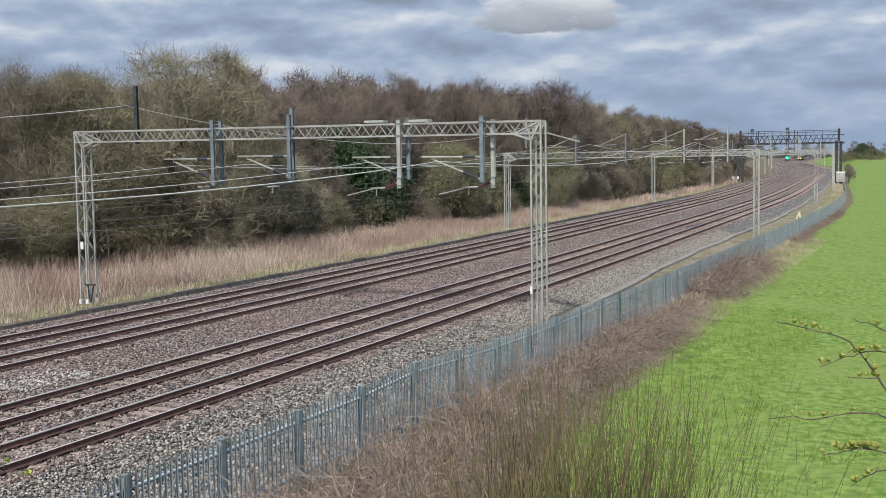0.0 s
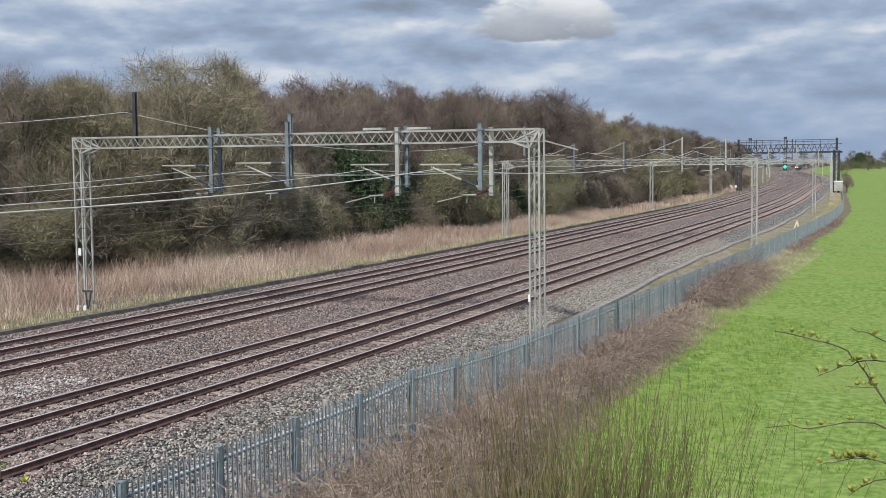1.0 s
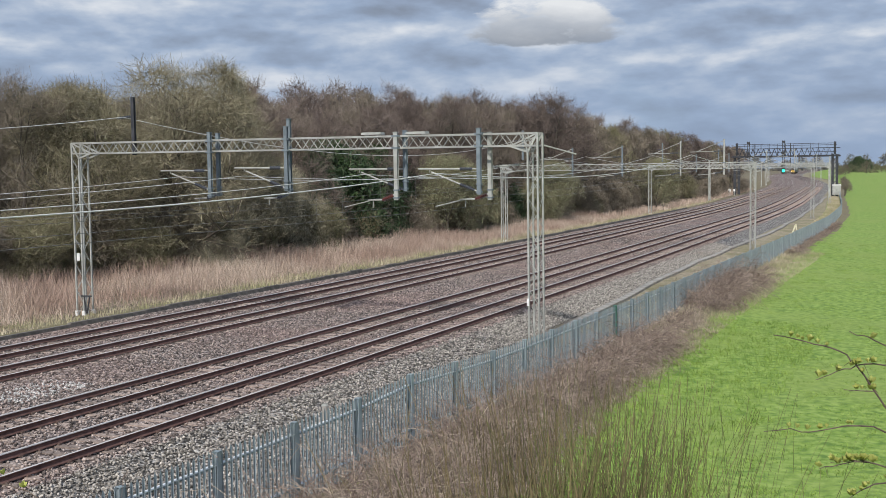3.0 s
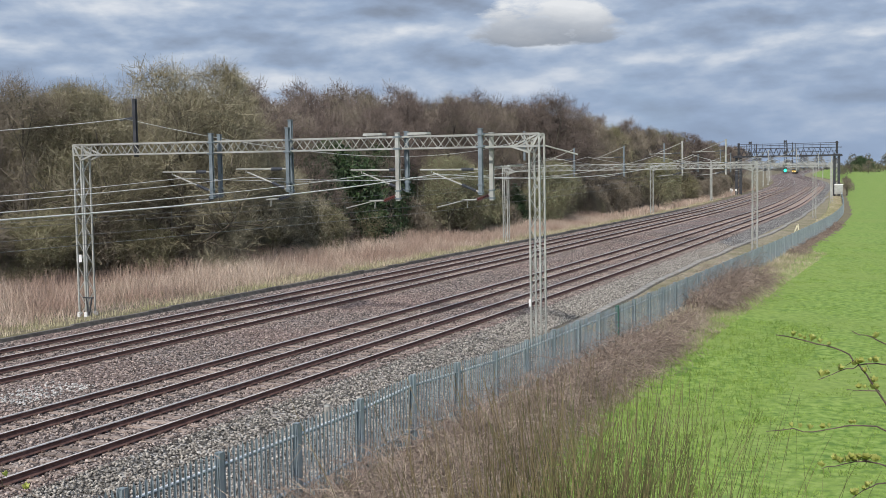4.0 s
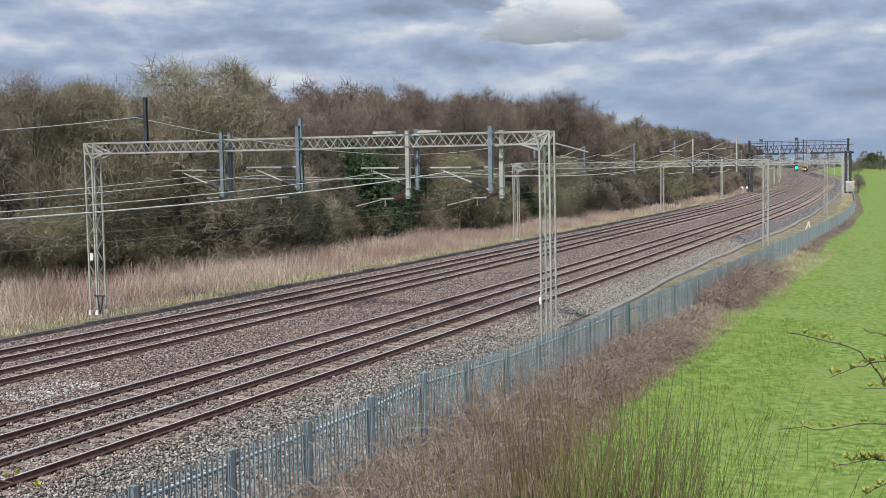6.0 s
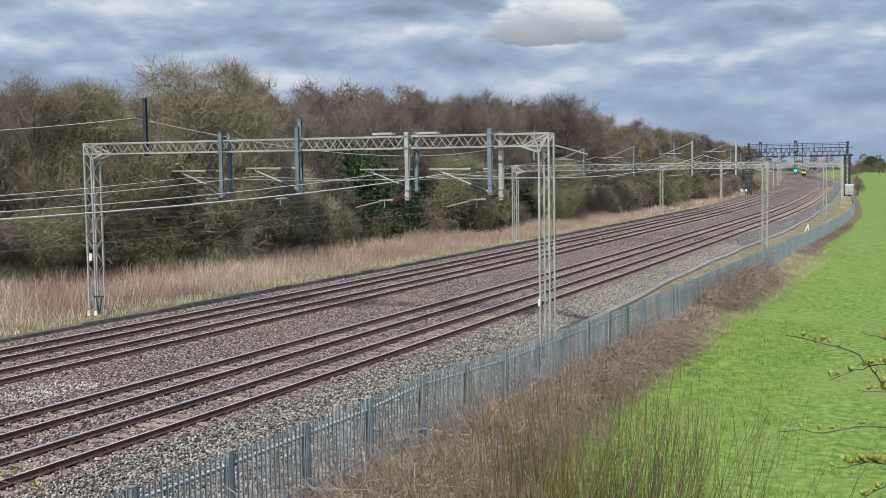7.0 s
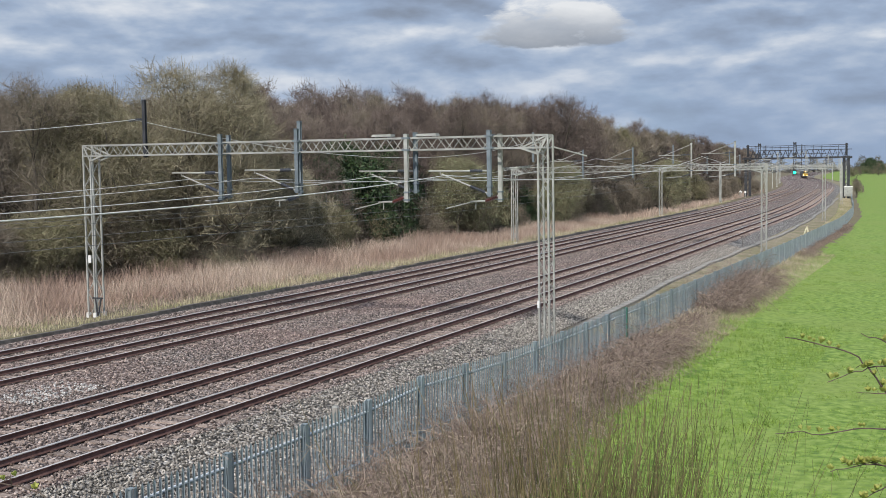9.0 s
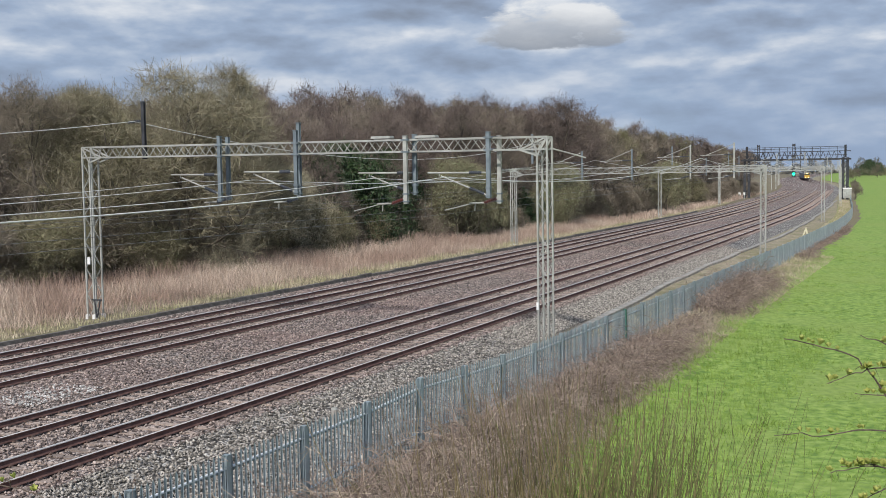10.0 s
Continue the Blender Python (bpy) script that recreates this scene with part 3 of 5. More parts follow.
def lattice_beam(b, x0, x1, y, za, zb, depth, wy, bay=0.40):
    """Four chords from the top height za to zb, with zigzag lacing on all faces."""
    def top(x):
        return za + (zb - za) * (x - x0) / (x1 - x0)
    for yy in (y - wy / 2, y + wy / 2):
        for d in (depth, 0.0):
            b.angle((x0, yy, za - d), (x1, yy, zb - d), 0.034, 0.034, out=(0, 0, 1))
    n = round((x1 - x0) / bay)
    for i in range(n):
        xa, xb = x0 + (x1 - x0) * i / n, x0 + (x1 - x0) * (i + 1) / n
        up = i % 2 == 0
        for yy in (y - wy / 2, y + wy / 2):
            b.angle((xa, yy, top(xa) - (depth if up else 0)), (xb, yy, top(xb) - (0 if up else depth)), 0.016, 0.010, out=(0, 0, 1))
        for d in (depth, 0.0):
            b.angle((xa, y - wy / 2 if up else y + wy / 2, top(xa) - d), (xb, y + wy / 2 if up else y - wy / 2, top(xb) - d), 0.013, 0.010, out=(0, 1, 0))


def insulator(b, a, c, r, n=7, mi=0):
    """Ribbed rod between two places."""
    a, c = Vector(a), Vector(c)
    b.tube(a, c, r * 0.45, n=6, mi=mi)
    for k in range(n):
        p = a.lerp(c, (k + 0.3) / n)
        q = a.lerp(c, (k + 0.7) / n)
        b.tube(p, q, r, r * 0.6, n=8, mi=mi)


def support_bracket(parent, px, y, arm_z, foot):
    """Level tube and raked stay, each ending in a dark insulator at the post."""
    b = Build()
    b.tube((px - 2.72, y, arm_z + 0.02), (px - 0.85, y, arm_z), 0.036)
    b.tube((px - 0.32, y, arm_z), (px, y, arm_z), 0.03)
    b.tube((px - 2.2, y, arm_z + 0.02), (px - 2.2, y, arm_z - 0.13), 0.022)
    part("support_tube", b, M_GALV, parent)
    b = Build()
    insulator(b, (px - 0.85, y, arm_z), (px - 0.30, y, arm_z), 0.085)
    part("insulator", b, M_INSUL_DARK, parent)
    knee = Vector((px - 2.12, y, arm_z - 0.12))
    end = Vector((px - 0.06, y, foot + 0.14))
    b = Build()
    b.tube(knee, knee.lerp(end, 0.62), 0.034)
    b.tube(knee.lerp(end, 0.92), end, 0.028)
    part("stay", b, M_GALV, parent)
    b = Build()
    insulator(b, knee.lerp(end, 0.62), knee.lerp(end, 0.93), 0.085)
    part("insulator", b, M_INSUL_DARK, parent)


def registration(parent, px, y, z, red):
    """The lower arm that steadies the contact wire."""
    b = Build()
    insulator(b, (px - 0.12, y, z), (px - 0.68, y, z - 0.19), 0.095)
    part("insulator", b, M_INSUL if red else M_INSUL_DARK, parent)
    b = Build()
    b.tube((px + 0.02, y, z + 0.04), (px - 0.14, y, z + 0.01), 0.05)
    part("hinge", b, M_GALV, parent)
    b = Build()
    b.tube((px - 0.66, y, z - 0.18), (px - 1.36, y, z - 0.21), 0.036)
    b.tube((px - 1.1, y, z - 0.20), (px - 1.12, y, z - 0.52), 0.022)
    if red:
        b.tube((px - 1.2, y, z - 0.21), (px - 2.5, y, z - 0.50), 0.024)
    part("registration_arm", b, M_GALV, parent)


def raked_bracket(parent, px, y, top, foot):
    """Stay raked down from the mast head, level arm and lower registration arm."""
    b = Build()
    b.tube((px, y, top - 0.1), (px - 2.4, y, top - 1.05), 0.028)
    part("stay", b, M_GALV, parent)
    b = Build()
    b.tube((px - 0.9, y, top - 1.02), (px - 2.9, y, top - 1.05), 0.03)
    part("level_arm", b, M_GALV, parent)
    b = Build()
    insulator(b, (px - 0.08, y, top - 1.0), (px - 0.9, y, top - 1.02), 0.075)
    part("insulator", b, M_INSUL_DARK, parent)
    b = Build()
    insulator(b, (px - 0.08, y, foot + 0.3), (px - 0.8, y, foot + 0.1), 0.075)
    part("insulator", b, M_INSUL_DARK, parent)
    b = Build()
    b.tube((px - 0.8, y, foot + 0.1), (px - 2.2, y, foot - 0.02), 0.03)
    part("registration_arm", b, M_GALV, parent)


def portal(s, first, XL, XR, HL, HT, drops, WX=0.42, WY=0.62, bay=0.62):
    """Two lattice legs, a lattice beam, drop posts and their brackets. HL and HT: top of the beam over the two legs."""
    p = tagged(empty("electrification_portal", at(s, 0)), "galvanised lattice steel portal spanning four tracks with wire supports", "portal", group="overhead line portals")
    for x, top in ((XL, HL), (XR, HT)):
        b = Build()
        zb = -0.75 if x == XR else -0.3
        lattice_post(b, x, 0, zb, top - 0.75, WX, WY, bay)
        # open raked knee under the beam
        k = 1 if x == XL else -1
        for yy in (-WY / 2, WY / 2):
            b.angle((x - k * WX / 2, yy, top - 0.75), (x - k * WX / 2, yy, top), 0.036, 0.036)
            b.angle((x + k * WX / 2, yy, top - 0.75), (x + k * 0.95, yy, top - 0.5), 0.036, 0.036)
            b.angle((x + k * WX / 2, yy, top - 0.75), (x - k * WX / 2, yy, top), 0.034, 0.02)
            b.angle((x + k * WX / 2, yy, top - 0.75), (x + k * 0.42, yy, top), 0.030, 0.02)
            b.angle((x - k * WX / 2, yy, top), (x + k * 0.95, yy, top - 0.5), 0.030, 0.02)
        part("leg", b, M_GALV, p)
        for ex in (-WX / 2, WX / 2):
            for ey in (-WY / 2, WY / 2):
                b = Build()
                b.box((x + ex, ey, zb + 0.12), (0.18, 0.18, 0.36), taper=0.8)
                part("footing", b, M_WHITE if x == XL else M_CONCRETE, p)
    b = Build()
    lattice_beam(b, XL - WX / 2, XR + WX / 2, 0, HL, HT, 0.5, WY)
    part("beam", b, M_GALV, p)
    y_near, y_far = -WY / 2 - 0.1, WY / 2 + 0.1
    if not first:
        for x, zt, zb, blue in drops:
            b = Build()
            b.box((x, y_near, (zt + zb) / 2), (0.12, 0.13, zt - zb))
            b.box((x, y_near, zt - 0.03), (0.18, 0.18, 0.03))
            part("drop_post", b, M_GALV_BLUE if blue else M_GALV, p)
            for zz in (HT - 0.5, HT):
                b = Build()
                b.box((x, y_near + 0.01, zz), (0.3, 0.2, 0.08))
                part("clamp", b, M_GALV_BLUE, p)
            raked_bracket(p, x, y_near, zt, zb)
    else:
        # pairs of channel posts clasping the beam: one carries the bracket, its twin the registration arm
        for (xa, ta, fa, blue_a), (xb, tb, fb, blue_b), twin_holds, arm_z, stay_foot, red in drops:
            for x, zt, zb, y, blue in ((xa, ta, fa, y_near, blue_a), (xb, tb, fb, y_far, blue_b)):
                b = Build()
                b.box((x, y, (zt + zb) / 2), (0.05, 0.15, zt - zb))
                for e in (-0.065, 0.065):
                    b.box((x, y + e, (zt + zb) / 2), (0.17, 0.018, zt - zb))
                b.box((x, y, zt + 0.01), (0.2, 0.19, 0.03))
                post = part("drop_post", b, M_GALV_BLUE if blue else M_GALV, p, "blue-grey channel post" if blue else "")
                for zc in (zb + 0.10, zb + 0.42):
                    b = Build()
                    b.box((x, y, zc), (0.23, 0.2, 0.06))
                    part("collar", b, M_GALV_BLUE, post)
            for zz in (HT - 0.5, HT):
                b = Build()
                b.box((xa, y_near, zz + 0.03), (0.34, 0.2, 0.07))
                b.box(((xa + xb) / 2, 0, zz + 0.055), (0.09, WY + 0.2, 0.05))
                part("clamp", b, M_GALV_BLUE, p)
            upper, lower = ((xb, y_far), (xa, y_near)) if twin_holds else ((xa, y_near), (xb, y_far))
            support_bracket(p, upper[0], upper[1], arm_z, stay_foot)
            registration(p, lower[0], lower[1], 5.52 if red else 5.60, red)
    # tall stub for the feeder
    b = Build()
    fx = -35.1 if first else -34.9
    b.box((fx, 0.38, 8.85), (0.05, 0.16, 2.75))
    for e in (-0.07, 0.07):
        b.box((fx, 0.38 + e, 8.85), (0.17, 0.018, 2.75))
    part("feeder_post", b, M_DARKSTEEL if first else M_GALV_BLUE, p)
    b = Build()
    insulator(b, (fx - 0.05, 0.38, 9.32), (fx - 0.8, 0.2, 9.24), 0.08)
    part("insulator", b, M_INSUL_DARK, p)
    if first:
        for x, z in ((-22.25, 8.16), (-20.15, 8.14)):
            b = Build()
            b.box((x, 0.2, z), (0.95, 0.4, 0.10), taper=0.95)
            b.box((x - 0.3, 0.2, z - 0.09), (0.06, 0.3, 0.12))
            b.box((x + 0.3, 0.2, z - 0.09), (0.06, 0.3, 0.12))
            part("junction_box", b, M_GALV, p)
        b = Build()
        b.box((XL + 0.02, -WY / 2 - 0.06, 2.62), (0.17, 0.03, 0.36))
        part("number_plate", b, M_WHITE, p, "small white plate")
        b = Build()
        b.box((XR - WX / 2 - 0.02, -WY / 2 - 0.06, 1.18), (0.09, 0.03, 0.3))
        part("number_plate", b, M_WHITE, p, "small white plate")
        b = Build()
        b.box((XL + 0.42, -WY / 2 - 0.05, 0.72), (0.6, 0.09, 0.06))
        b.tube((XL + 0.28, -WY / 2 - 0.05, 0.70), (XL + 0.38, -WY / 2 - 0.05, -0.15), 0.035)
        b.tube((XL + 0.62, -WY / 2 - 0.05, 0.70), (XL + 0.42, -WY / 2 - 0.05, -0.15), 0.035)
        part("bracket", b, M_DARKSTEEL, p)
        b = Build()
        b.tube((XR + 0.15, 0.3, HT - 0.45), (XR + 1.35, 1.2, HT - 0.85), 0.03)
        part("stay_arm", b, M_GALV, p)
        b = Build()
        insulator(b, (-16.9, 0.5, 6.66), (-15.9, 1.2, 6.74), 0.07, n=9)
        part("insulator", b, M_GALV, p)
    return p


# near post, far twin (x, top, foot, blue), the twin holds the bracket, bracket height, stay foot, red insulator
FIRST_DROPS = [((-30.25, 8.40, 5.46, 1), (-30.36, 8.38, 5.50, 1), False, 6.69, 5.66, False),
               ((-26.22, 8.54, 5.74, 1), (-26.56, 8.92, 5.67, 1), False, 6.76, 5.72, False),
               ((-20.87, 8.16, 5.32, 0), (-20.83, 8.24, 5.68, 1), True, 6.63, 5.58, True),
               ((-17.12, 8.22, 5.54, 1), (-16.96, 8.08, 5.30, 0), False, 6.59, 5.52, True)]
LATER_DROPS = [(-29.9, 8.5, 5.9, 1), (-25.3, 8.6, 5.85, 1), (-20.1, 8.85, 5.85, 0), (-16.35, 8.95, 5.9, 0)]
portal(0, True, -38.08, -14.85, 8.10, 7.98, FIRST_DROPS)
later = portal(57, False, -36.65, -13.95, 6.95, 6.95, LATER_DROPS, WY=0.5, bay=1.3)
slim = portal(122, False, -36.65, -13.95, 6.95, 6.95, LATER_DROPS, 0.40, 0.34, bay=1.1)
for s in (187, 300, 365, 430):
    copy_thing(slim, at(s, 0))

# ---- overhead wires ----


def wire(name, o, z_fn, s0, s1, r, material, label, n=5, step=3.0):
    s = np.arange(s0, s1 + 0.1, step)
    pts = line(s, o, np.array([z_fn(k) for k in s]))
    ring = [(math.cos(k * 6.28319 / n) * r, math.sin(k * 6.28319 / n) * r) for k in range(n)]
    t = np.interp(s, LS, LT)
    v = np.stack([np.stack([pts[:, 0] + a * np.cos(t), pts[:, 1] + a * np.sin(t), pts[:, 2] + c], -1) for a, c in ring], 1).reshape(-1, 3)
    q = [(i * n + j, i * n + (j + 1) % n, (i + 1) * n + (j + 1) % n, (i + 1) * n + j) for i in range(len(s) - 1) for j in range(n)]
    return tagged(new(name, fast_mesh(name, v, q, material)), label, "overhead wire", group="overhead wires")


SPANS = [-114, -57, 0, 57, 122, 187, 243, 300, 365, 430, 495]


def sag(rise, drop):
    def fn(s):
        top = 6.42 + rise * min(1.0, max(0.0, s / 57))
        for a, b in zip(SPANS[:-1], SPANS[1:]):
            if a <= s <= b:
                u = (s - a) / (b - a)
                return top - drop * 4 * u * (1 - u)
        return top
    return fn


for i, o in enumerate(TRACKS):
    cat = wire("catenary_wire", o, sag(1.25, 0.86), -57, 495, 0.021 if i == 3 else 0.014, M_WIRE, "pale sagging catenary wire strung from portal to portal")
    wire("contact_wire", o, lambda s: 4.85 + 0.75 * min(1.0, max(0.0, s / 57)), -57, 495, 0.008, M_WIRE_DARK, "thin dark contact wire hung level over a track", step=6.0)
    b = Build()
    fn = sag(1.25, 0.86)
    for s in np.arange(-50, 200, 8.0):
        b.tube(line(s, o, 4.85 + 0.75 * min(1.0, max(0.0, s / 57))), line(s, o, fn(s)), 0.005, n=3)
    tagged(part("dropper", b, M_WIRE_DARK, cat), kind="stuff")
wire("feeder_wire", -35.4, lambda s: 2.85 + sag(0.0, 1.6)(s), -57, 57, 0.016, M_WIRE, "pale feeder wire strung above the portals")

# ---- signal gantry ----
g = tagged(empty("signal_gantry", at(243, 0)), "dark steel signal gantry with a railed walkway over four tracks", "signal gantry")
GL, GR, GB = -36.4, -13.7, 9.1
for x in (GL, GR):
    b = Build()
    for e in (-0.5, 0.5):
        b.box((x + e, 0, 4.3), (0.6, 0.6, 10.2))
    for z in np.arange(0.0, 8.5, 1.1):
        b.angle((x - 0.45, 0, z), (x + 0.45, 0, z + 1.1), 0.07, 0.04, out=(0, 0, 1))
    part("leg", b, M_DARKSTEEL, g)
    b = Build()
    b.box((x, 0, 10.9), (0.5, 0.5, 3.0))
    part("tower_post", b, M_DARKSTEEL, g)
b = Build()
for yy in (-0.6, 0.6):
    for z in (GB + 0.1, GB + 1.85):
        b.angle((GL - 1.0, yy, z), (GR + 1.2, yy, z), 0.075, 0.075, out=(0, 0, 1))
    n = 36
    for i in range(n):
        xa, xb = GL + (GR - GL) * i / n, GL + (GR - GL) * (i + 1) / n
        b.angle((xa, yy, GB + (0.1 if i % 2 else 1.85)), (xb, yy, GB + (1.85 if i % 2 else 0.1)), 0.045, 0.03, out=(0, 0, 1))
b.box(((GL + GR) / 2, 0, GB - 0.1), (GR - GL + 2.6, 1.3, 0.34))
part("beam", b, M_DARKSTEEL, g)
for yy in (-0.65, 0.65):
    b = Build()
    for z in (GB + 0.95, GB + 2.55, GB + 2.95):
        b.box(((GL + GR) / 2, yy, z), (GR - GL + 0.8, 0.09, 0.09))
    for x in np.arange(GL, GR + 0.3, 1.9):
        b.box((x, yy, GB + 1.5), (0.06, 0.06, 2.9))
    part("handrail", b, M_DARKSTEEL, g)
# slim ladders and masts that carry the signals
for x, z0, z1 in ((-33.6, 7.2, 12.75), (-25.4, 6.2, 12.9)):
    b = Build()
    for e in (-0.26, 0.26):
        b.box((x + e, -0.85, (z0 + z1) / 2), (0.13, 0.2, z1 - z0))
    for z in np.arange(z0 + 0.2, z1, 0.45):
        b.box((x, -0.85, z), (0.5, 0.08, 0.08))
    b.box((x, -0.85, z1 - 0.35), (0.75, 0.3, 0.45))
    b.box((x, -0.85, GB + 0.7), (0.75, 0.3, 0.9))
    part("signal_post", b, M_DARKSTEEL, g)
for x, z0, z1 in ((-32.1, 8.4, 12.2), (-23.8, 6.4, 12.3)):
    b = Build()
    b.box((x, -0.75, (z0 + z1) / 2), (0.2, 0.2, z1 - z0))
    part("downpipe_post", b, M_DARKSTEEL, g)

sg = tagged(empty("colour_light_signal", at(243, -25.4, 5.6)), "black colour-light signal showing a green aspect under the gantry", "railway signal")
b = Build()
b.box((0.0, -0.85, 0.35), (0.9, 0.25, 2.1))
b.box((0.0, -0.85, 1.6), (0.2, 0.2, 0.6))
board = part("backboard", b, M_DARKSTEEL, sg)
b = Build()
b.tube((0, -1.0, 0.0), (0, -1.06, 0.0), 0.36, n=16)
part("lens", b, M_GREENLIGHT, board, "lit green lens")

# ---- palisade fence ----
fence = tagged(empty("palisade_fence", at(0, -12.2, -0.9)), "grey galvanised palisade fence of pointed steel pales", "fence", kind="structure")
finv = fence.matrix_basis.inverted()


def fence_top(s):
    return float(np.interp(s, [-45, -25, -19.7, -17, -14.2, -11, 4, 31, 60, 246], [1.10, 1.09, 1.12, 1.24, 1.13, 1.02, 0.85, 0.72, 0.66, 0.45]))


PB = Build()   # one pale: folded steel strip with a split point
for x0, x1, y0, y1 in ((-0.038, -0.013, 0.0, 0.016), (-0.013, 0.013, 0.016, 0.016), (0.013, 0.038, 0.016, 0.0)):
    PB.add([(x0, y0, 0), (x1, y1, 0), (x1, y1, 1.78), (x0, y0, 1.78), (x0, y0 - 0.004, 0), (x1, y1 - 0.004, 0), (x1, y1 - 0.004, 1.78), (x0, y0 - 0.004, 1.78)], [(0, 1, 2, 3), (7, 6, 5, 4), (0, 3, 7, 4), (1, 5, 6, 2)])
PB.add([(-0.033, 0, 1.78), (0.033, 0, 1.78), (0.0, 0.006, 1.86)], [(0, 1, 2)])
PALE_ME = PB.mesh("pale", M_PALISADE)
QB = Build()   # joist post
QB.box((-0.048, 0, 0.9), (0.012, 0.11, 1.98))
QB.box((0.048, 0, 0.9), (0.012, 0.11, 1.98))
QB.box((0, 0, 0.9), (0.09, 0.012, 1.98))
QB.box((0, 0.02, 1.895), (0.11, 0.11, 0.012))
POST_ME = QB.mesh("post", M_PALISADE)
POST_GREEN = POST_ME.copy()
POST_GREEN.materials.clear()
POST_GREEN.materials.append(M_GREENPOST)
far_pales = Build()
s, count = -25.2 - 2.75 * 4, 0
bay = 0
while s < 250:
    s1 = s + 2.75
    o0, o1 = float(fence_o(s)), float(fence_o(s1))
    z0, z1 = fence_top(s) - 1.8, fence_top(s1) - 1.8
    a = math.degrees(math.atan2(-(o1 - o0), 2.75))
    is_green = 1.8 < s < 4.6
    pt = part("post", POST_GREEN if is_green else POST_ME, None, fence, "green painted post" if is_green else "")
    pt.matrix_parent_inverse = finv
    pt.matrix_basis = at(s, o0, z0, a) @ Matrix.Diagonal((1.2, 1.2, 0.94, 1))
    b = Build()
    for hz in (0.32, 1.48):
        pa, pb = Vector(line(s, o0 - 0.05, z0 + hz)), Vector(line(s1, o1 - 0.05, z1 + hz))
        b.angle(pa, pb, 0.035, 0.02, out=(0, 0, 1))
        # top strip, its paler colour standing for light caught on the flat steel
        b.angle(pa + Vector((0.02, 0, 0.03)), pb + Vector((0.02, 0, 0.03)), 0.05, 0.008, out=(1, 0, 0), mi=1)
    r = part("rail", b, [M_PALISADE, M_FRAIL_LIT], fence)
    r.matrix_parent_inverse = finv
    for k in range(17):
        u = (k + 0.75) / 17.5
        sp, op, zp = s + 2.75 * u, o0 + (o1 - o0) * u + 0.03, z0 + (z1 - z0) * u - 0.02
        zp += rng.normal() * 0.006
        if count < 299:
            pl = part("pale", PALE_ME, None, fence)
            pl.matrix_parent_inverse = finv
            pl.matrix_basis = at(sp, op, zp, a + 90 + rng.normal() * 1.5)
            count += 1
        else:
            m = at(sp, op, zp, a + 90)
            far_pales.box(m @ Vector((0, 0, 0.9)), (0.066, 0.016, 1.78), m.to_3x3())
    s, bay = s1, bay + 1
fp = part("far_pales", far_pales, M_PALISADE, fence)
fp.matrix_parent_inverse = finv
tagged(fp, kind="stuff")

# ---- trees ----


def grow(seed, height, spread, upright, density, twig_len=0.9, low=0.2):
    """Branch skeleton: thick members as (a, b, ra, rb), fine twigs as (a, b)."""
    r = np.random.default_rng(seed)
    thick, fine, tips = [], [], []

    def arm(p, d, length, rad, level, segs):
        pts = [p]
        d = d / np.linalg.norm(d)
        for i in range(segs):
            d = d + r.normal(size=3) * (0.16 if level else 0.05) + np.array([0, 0, 0.10 * upright if level else 0.03])
            d /= np.linalg.norm(d)
            q = pts[-1] + d * length / segs
            ra, rb = rad * (1 - 0.75 * i / segs), rad * (1 - 0.75 * (i + 1) / segs)
            if level <= 1 or ra > 0.02:
                thick.append((pts[-1], q, ra, rb))
            else:
                fine.append((pts[-1], q, ra, rb))
            pts.append(q)
        kids = (density[level] if level < len(density) else 0)
        for k in range(kids):
            u = (low + (1 - low) * (k + r.random()) / kids) if level == 0 else (0.25 + 0.75 * (k + r.random()) / kids)
            x = u * segs
            i = min(int(x), segs - 1)
            start = pts[i] + (pts[i + 1] - pts[i]) * (x - i)
            axis = (pts[i + 1] - pts[i]) / (np.linalg.norm(pts[i + 1] - pts[i]) + 1e-9)
            side = r.normal(size=3)
            side -= axis * side.dot(axis)
            side /= np.linalg.norm(side) + 1e-9
            open_up = ((0.9, 1.1, 1.6, 1.6)[level] if level else spread * (1.2 - 0.6 * u))
            dd = axis * (1.0 if level else 0.75) + side * open_up
            if level == 0:
                ln = height * (0.50 - 0.27 * u) * r.uniform(0.8, 1.15)
                arm(start, dd, ln, rad * 0.42 * (1.15 - u * 0.7), 1, 4)
            elif level == 1:
                arm(start, dd, length * r.uniform(0.3, 0.55), rad * 0.45, 2, 3)
            elif level == 2:
                arm(start, dd, max(0.9, length * r.uniform(0.45, 0.75)), 0.014, 3, 2)
            else:
                tip = start + dd / np.linalg.norm(dd) * twig_len * r.uniform(0.5, 1.2) + np.array([0, 0, 0.12])
                fine.append((start, tip, 0.0105, 0.005))
                tips.append(tip)
                if r.random() < 0.35:
                    fine.append((tip, tip + np.array([r.normal() * 0.16, r.normal() * 0.16, r.uniform(0.3, 0.75)]), 0.007, 0.004))

    arm(np.zeros(3), np.array([r.normal() * 0.05, r.normal() * 0.05, 1.0]), height * 0.82, height * 0.017, 0, 7)
    return thick, fine, tips


